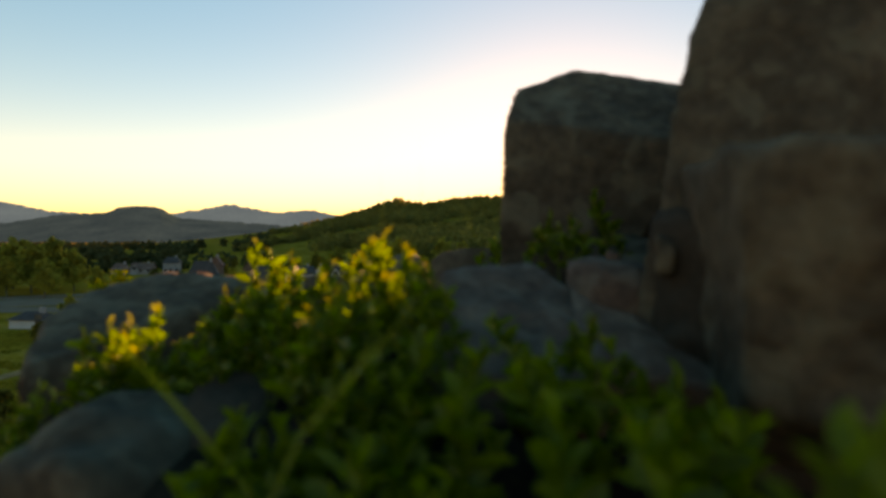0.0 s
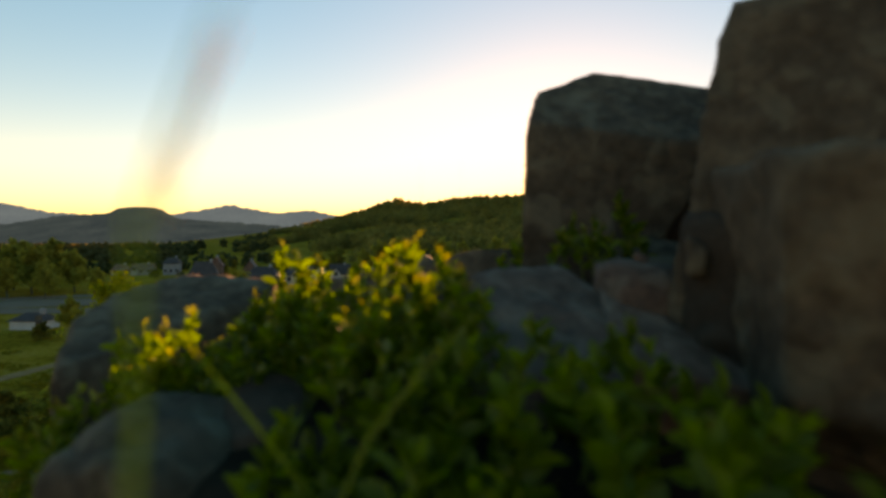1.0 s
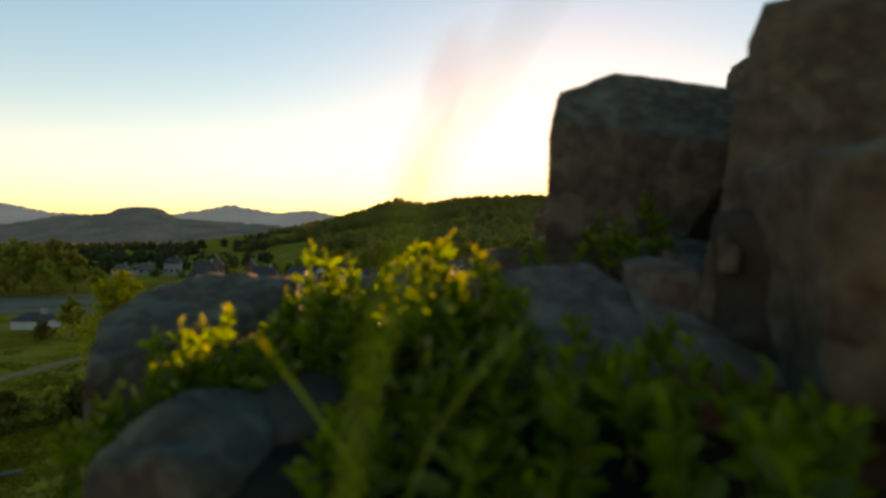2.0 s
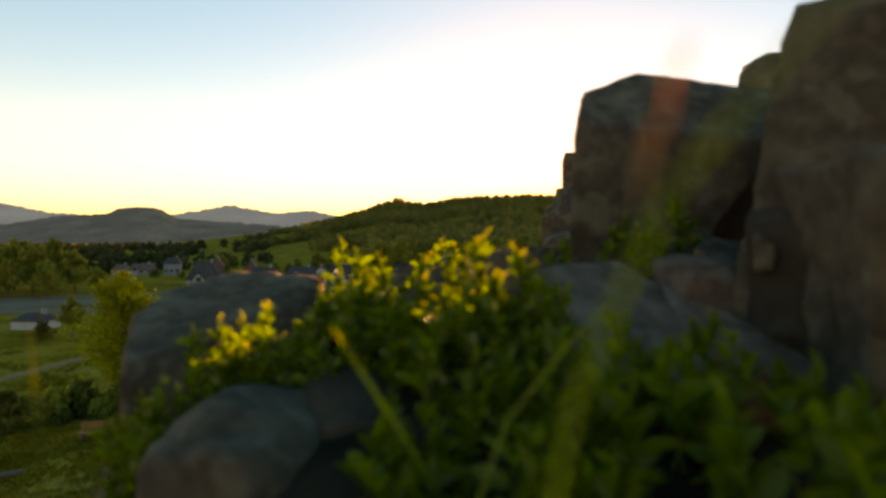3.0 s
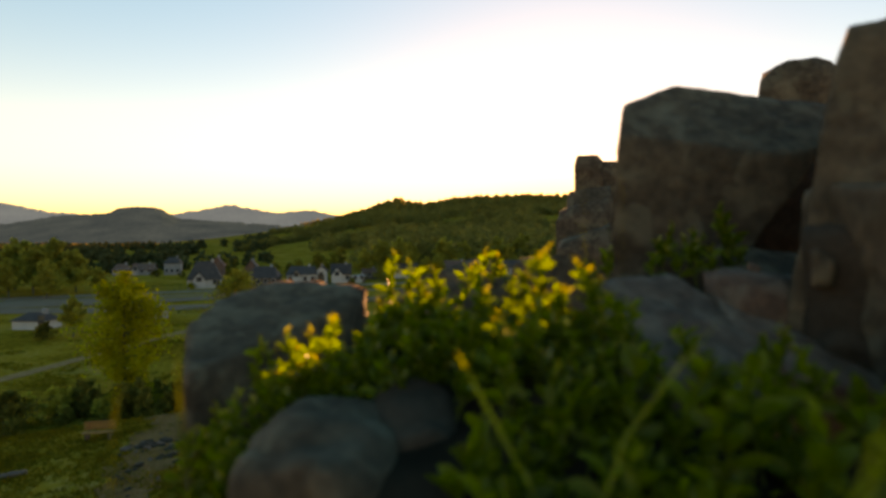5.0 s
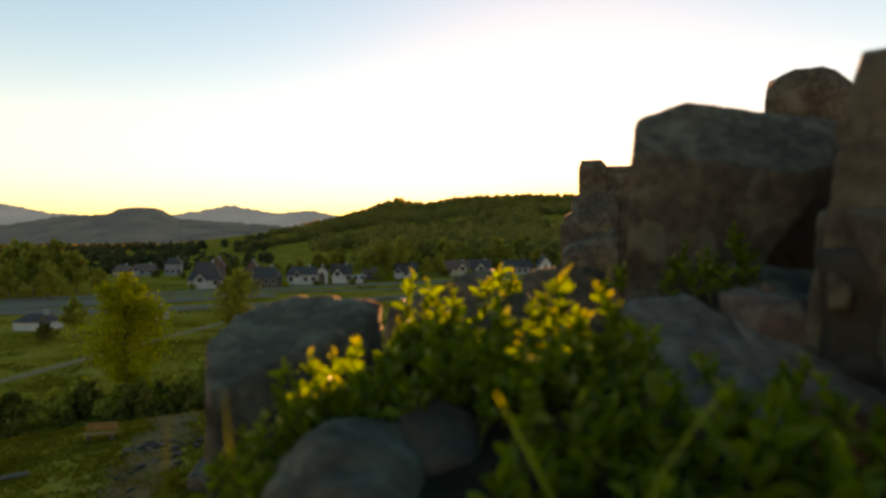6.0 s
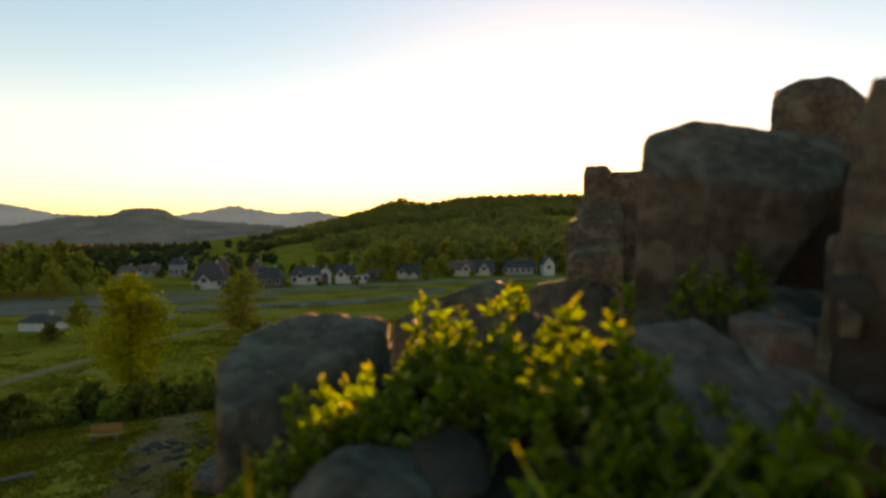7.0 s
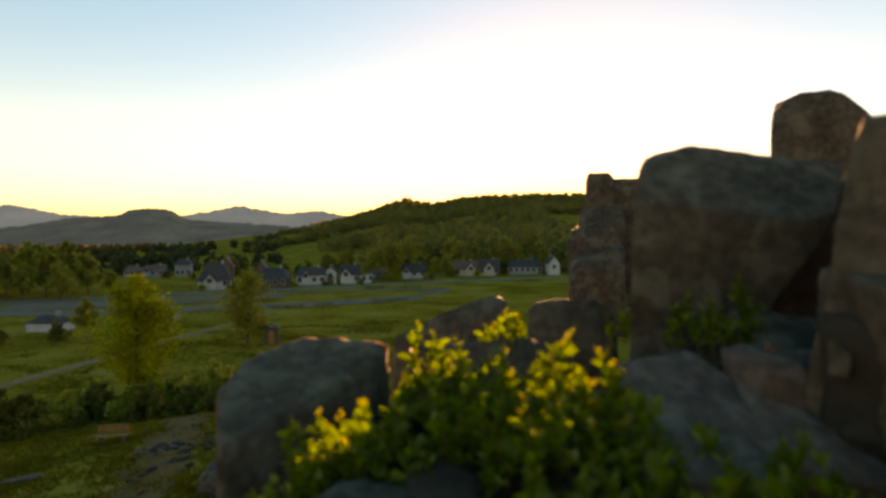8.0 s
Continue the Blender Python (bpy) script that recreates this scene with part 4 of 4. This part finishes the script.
    for i in range(windows):
        wx = -w / 2 + w * (i + .5) / windows
        if gables == 1 and abs(wx - w * gable_at) < gable_wide * .5 + .5:
            continue
        yy = -d / 2
        win = part("window", box(bmesh.new(), wx - .6, yy - .08, .9, wx + .6, yy + .05, 2.3, .03), PLASTER, h)
        part("pane", box(bmesh.new(), wx - .48, yy - .11, 1.02, wx + .48, yy - .06, 2.18), GLASS, win)
    for k in (() if hip else (-1, 1)):
        ex, wz = k * w / 2, wall_h * .55
        win = part("window", box(bmesh.new(), min(ex, ex + k * .08), -.55, wz, max(ex, ex + k * .08), .55, wz + 1.3, .02), BROWN_WALL, h)
        part("pane", box(bmesh.new(), min(ex + k * .06, ex + k * .11), -.43, wz + .12, max(ex + k * .06, ex + k * .11), .43, wz + 1.18), GLASS, win)
    if arch:
        bm = bmesh.new()
        ring = [(-.9, 0), (.9, 0), (.9, 2.2)] + [(.9 * math.cos(k * math.pi / 8), 2.2 + .9 * math.sin(k * math.pi / 8)) for k in range(1, 8)] + [(-.9, 2.2)]
        near_ = [bm.verts.new((-w / 2 - .06, q, z)) for q, z in ring]
        far_ = [bm.verts.new((-w / 2 + .1, q, z)) for q, z in ring]
        bm.faces.new(near_)
        bm.faces.new(far_[::-1])
        for k in range(len(ring)):
            bm.faces.new((near_[k], far_[k], far_[(k + 1) % len(ring)], near_[(k + 1) % len(ring)]))
        bmesh.ops.recalc_face_normals(bm, faces=bm.faces)
        part("arched_gate", bm, BROWN_WALL, h)
    part("door", box(bmesh.new(), w * .42 - .5, -d / 2 - .06, 0, w * .42 + .5, -d / 2 + .05, 2.1, .02), BROWN_WALL, h)
    return h


house(-64.9, 156, 18, 9.0, 8, 2.4, 5.4, WHITE, SLATE, "white house with a steep dark hipped roof and gable", 1, hip=.24, gable_at=-.14, gable_wide=3.2)
house(-66.0, 168, 104, 6, 3.6, 6.0, 2.4, RED_WALL, TILE, "narrow red house with a tiled gable", 0, 2)
house(-57.4, 172, 100, 6, 4.6, 4.2, 3.0, RED_WALL, SLATE, "reddish gabled house behind the timber house", 0, 2)
house(-50.3, 161, 6, 9.0, 8, 2.5, 3.4, BROWN_WALL, SLATE, "dark timber house with a hipped slate roof", 0, 4, hip=.18)
house(-41.6, 169, 8, 9.2, 7.5, 2.9, 2.6, WHITE, SLATE, "long white house with a dark hipped roof", 1, 4, hip=.08, gable_at=-.17, gable_wide=2.2)
house(-36.2, 170, 98, 5, 3.6, 3.9, 1.5, WHITE, SLATE, "narrow white house with an arched gate", 0, 1, arch=True)
house(-31.0, 173, 8, 6.2, 6, 2.9, 3.0, WHITE, SLATE, "white house with a front gable and dark roof", 1, 3, gable_at=-.2, gable_wide=4.0)
house(-25.8, 173, 8, 4.2, 4, 2.0, .4, WHITE, WHITE, "low flat white extension beside the gabled house", 0, 2, hip=.1)
house(-24.0, 186, 4, 5, 4, 2.4, 1.2, BROWN_WALL, TILE, "brown timber shed behind the white extension", 0, 1, "shed")
house(-13.0, 193, 6, 8.6, 7, 2.3, 2.8, WHITE, SLATE, "small white house with a dark roof", 1, 3, gable_at=-.36, gable_wide=2.4)
house(4.3, 203, 5, 9, 7, 2.6, 3.0, CREAM, TILE, "cream house with a faded red roof and gable", 1, gable_at=.2, gable_wide=3.4)
house(12.6, 204, 0, 8, 7, 2.6, 3.4, CREAM, SLATE, "cream house with a dark roof and gable", 1, gable_at=.0, gable_wide=3.6)
house(26.3, 211, -4, 13.6, 8, 2.6, 3.0, GREY_WALL, SLATE, "long grey building with a low dark roof", 0, 6, hip=.1)
house(35.2, 204, 92, 7, 4.2, 4.4, 2.6, WHITE, SLATE, "tall white gable end beside the long building", 0, 2)
house(-118.7, 212, 20, 6, 5.5, 1.8, 2.6, GREY_WALL, TILE, "far house with a pinkish tiled roof", 0, hip=.2)
house(-110.8, 213, 10, 8, 6, 2.2, 2.2, GREY_WALL, TILE, "far grey house with a faded red roof and gable", 1, gable_at=-.3, gable_wide=2.6)
house(-100.6, 214, 15, 6, 6, 4.4, 2.4, GREY_WALL, SLATE, "narrow grey two-storey house", 0, hip=.2)
house(-60.4, 85, -4, 5.4, 4, 1.3, 1.2, WHITE, SLATE, "low white shed with a dark hipped roof", 0, 0, "shed", .25)
house(-47.5, 95, -5, 2.6, 2.4, 1.5, .5, PLASTER, SLATE, "small white kiosk by the yard", 0, 0, "shed", .3)


# ---- bench ----
def bench(x, y, turn):
    b = thing("bench", pose(x, y, ground(x, y) - .08, 0, 0, turn), "orange-brown wooden park bench on the slope", "bench")
    for i in range(3):
        part("seat_slat", box(bmesh.new(), -.7, -.2 + i * .14, .43, .7, -.08 + i * .14, .47, .008), WOOD, b)
        part("back_slat", box(bmesh.new(), -.7, .24, .52 + i * .14, .7, .28, .63 + i * .14, .008), WOOD, b)
    for s in (-.5, .5):
        part("leg", box(bmesh.new(), s - .04, -.2, -.1, s + .04, .22, .43, .01), BROWN_WALL, b)
        part("back_support", box(bmesh.new(), s - .03, .28, -.1, s + .03, .33, .92, .01), BROWN_WALL, b)
    return b


bench(-17.0, 27.6, 12)


# ---- hedges, hut, stones on the slope ----
def hedge(label, points, h, seed):
    """A clipped hedge: many small leaf clumps along a line, on a few woody stems."""
    x0, y0 = points[0]
    base = thing("hedge", Matrix.Translation((x0, y0, -13)), label, "hedge", "hedges by the village road")
    r = random.Random(seed)
    vs, fs = [], []
    for (ax, ay), (bx, by) in zip(points, points[1:]):
        n = math.hypot(bx - ax, by - ay)
        for i in range(int(n * 30)):
            t = r.random()
            c = Vector((ax + (bx - ax) * t - x0 + r.gauss(0, .22), ay + (by - ay) * t - y0 + r.gauss(0, .22), h * r.random() ** .7 * (1 + .15 * noise.noise(Vector((t * n, seed, 0))))))
            q = Euler((r.uniform(0, 6.3), r.uniform(0, 6.3), 0)).to_matrix()
            o = len(vs)
            vs += [c + q @ Vector(k) * .2 for k in ((-.5, -.3, 0), (.1, -.5, .1), (.5, 0, 0), (.1, .5, .12), (-.4, .35, 0))]
            fs.append((o, o + 1, o + 2, o + 3, o + 4))
        for i in range(int(n / 1.5) + 1):
            t = i * 1.5 / n
            part("stem", tube(bmesh.new(), [(ax + (bx - ax) * t - x0, ay + (by - ay) * t - y0, -.1), (ax + (bx - ax) * t - x0, ay + (by - ay) * t - y0, h * .8)], [.04, .02], 5), BARK, base)
    me = bpy.data.meshes.new("foliage")
    me.from_pydata(vs, [], fs)
    put("foliage", me, DARK_CROWN, base)
    return base


hedge("low dark hedge along the loop road", [(-35.2, 108.5), (-29.1, 110)], .7, 1)
hedge("low dark hedge along the loop road", [(-27.3, 112.5), (-24.2, 114.2)], .8, 2)
hedge("low dark hedge along the loop road", [(-17.2, 117.7), (-9.9, 121.4)], .8, 3)
hedge("low dark hedge by the green", [(-23.1, 149.3), (-18.3, 152.2)], .8, 4)
hedge("tall dark hedge beside the white house", [(-77, 147), (-67, 148)], 1.7, 5)
hedge("low dark hedge by the yard", [(-47, 101), (-42, 103.5)], .9, 6)
hedge("reddish-brown hedge on the green", [(-13, 150), (-8.5, 153)], 1.2, 7)


def hut(x, y):
    b = thing("hut", pose(x, y, ground(x, y), 0, 0, 15), "small dark timber hut by the path", "hut")
    part("body", box(bmesh.new(), -.8, -.7, -.1, .8, .7, 2.0, .03), BROWN_WALL, b)
    rf = bmesh.new()
    for k in (-1, 1):
        rf.faces.new([rf.verts.new(v) for v in ((k * 1.05, -.95, 1.9), (k * 1.05, .95, 1.9), (0, .95, 2.6), (0, -.95, 2.6))])
    bmesh.ops.recalc_face_normals(rf, faces=rf.faces)
    bmesh.ops.solidify(rf, geom=rf.faces, thickness=.08)
    part("roof", rf, SLATE, b)
    part("door", box(bmesh.new(), -.35, -.76, 0, .35, -.68, 1.75, .02), WOOD, b)


hut(-23.4, 72.8)
scree = random.Random(5)
for i in range(64):
    if i < 22:
        x, y, k = -13.9 + scree.gauss(0, .55), 26.3 + scree.gauss(0, .6), scree.uniform(.08, .26)
    elif i < 40:
        x, y, k = -12.3 + scree.gauss(0, .5), 26.6 + scree.gauss(0, 1.3), scree.uniform(.08, .22)
    else:
        y = scree.uniform(19, 32)
        x, k = interp(y, TRACK[::-1]) + scree.gauss(0, .9), scree.uniform(.05, .15)
    z = ground(x, y)
    boulder("stone", "dark stone lying on the bare track" if i < 40 else "small grey stone lying on the bare track", [(x - k, y - k * .8), (x + k * .9, y - k), (x + k, y + k * .7), (x - k * .6, y + k)], z - k * .4, [(scree.gauss(0, .2), scree.gauss(0, .2), 1, x, y, z + .06 + k * .5)], 8, 3, .04, mat=RUST_ROCK if i % 3 else SLAB, group="stones on the slope", seed=i)
boulder("stone", "long pale stone step in the grass", [(-18.5, 22.35), (-17.2, 23.05), (-17.35, 23.35), (-18.65, 22.65)], ground(-17.9, 22.9) - .2, [(0, -.1, 1, -17.9, 22.9, ground(-17.9, 22.9) + .16)], 30, 4, .02, mat=SLAB, group="stones on the slope", seed=90)
boulder("rock", "broad grey rock on the hillside", [(-9.6, 20.2), (-8.2, 19.8), (-7.4, 20.8), (-8.4, 22.0), (-9.5, 21.6)], -10, [(0, -.2, 1, -8.5, 21, -8.1)], 9, 5, .06, group="stones on the slope", seed=70)
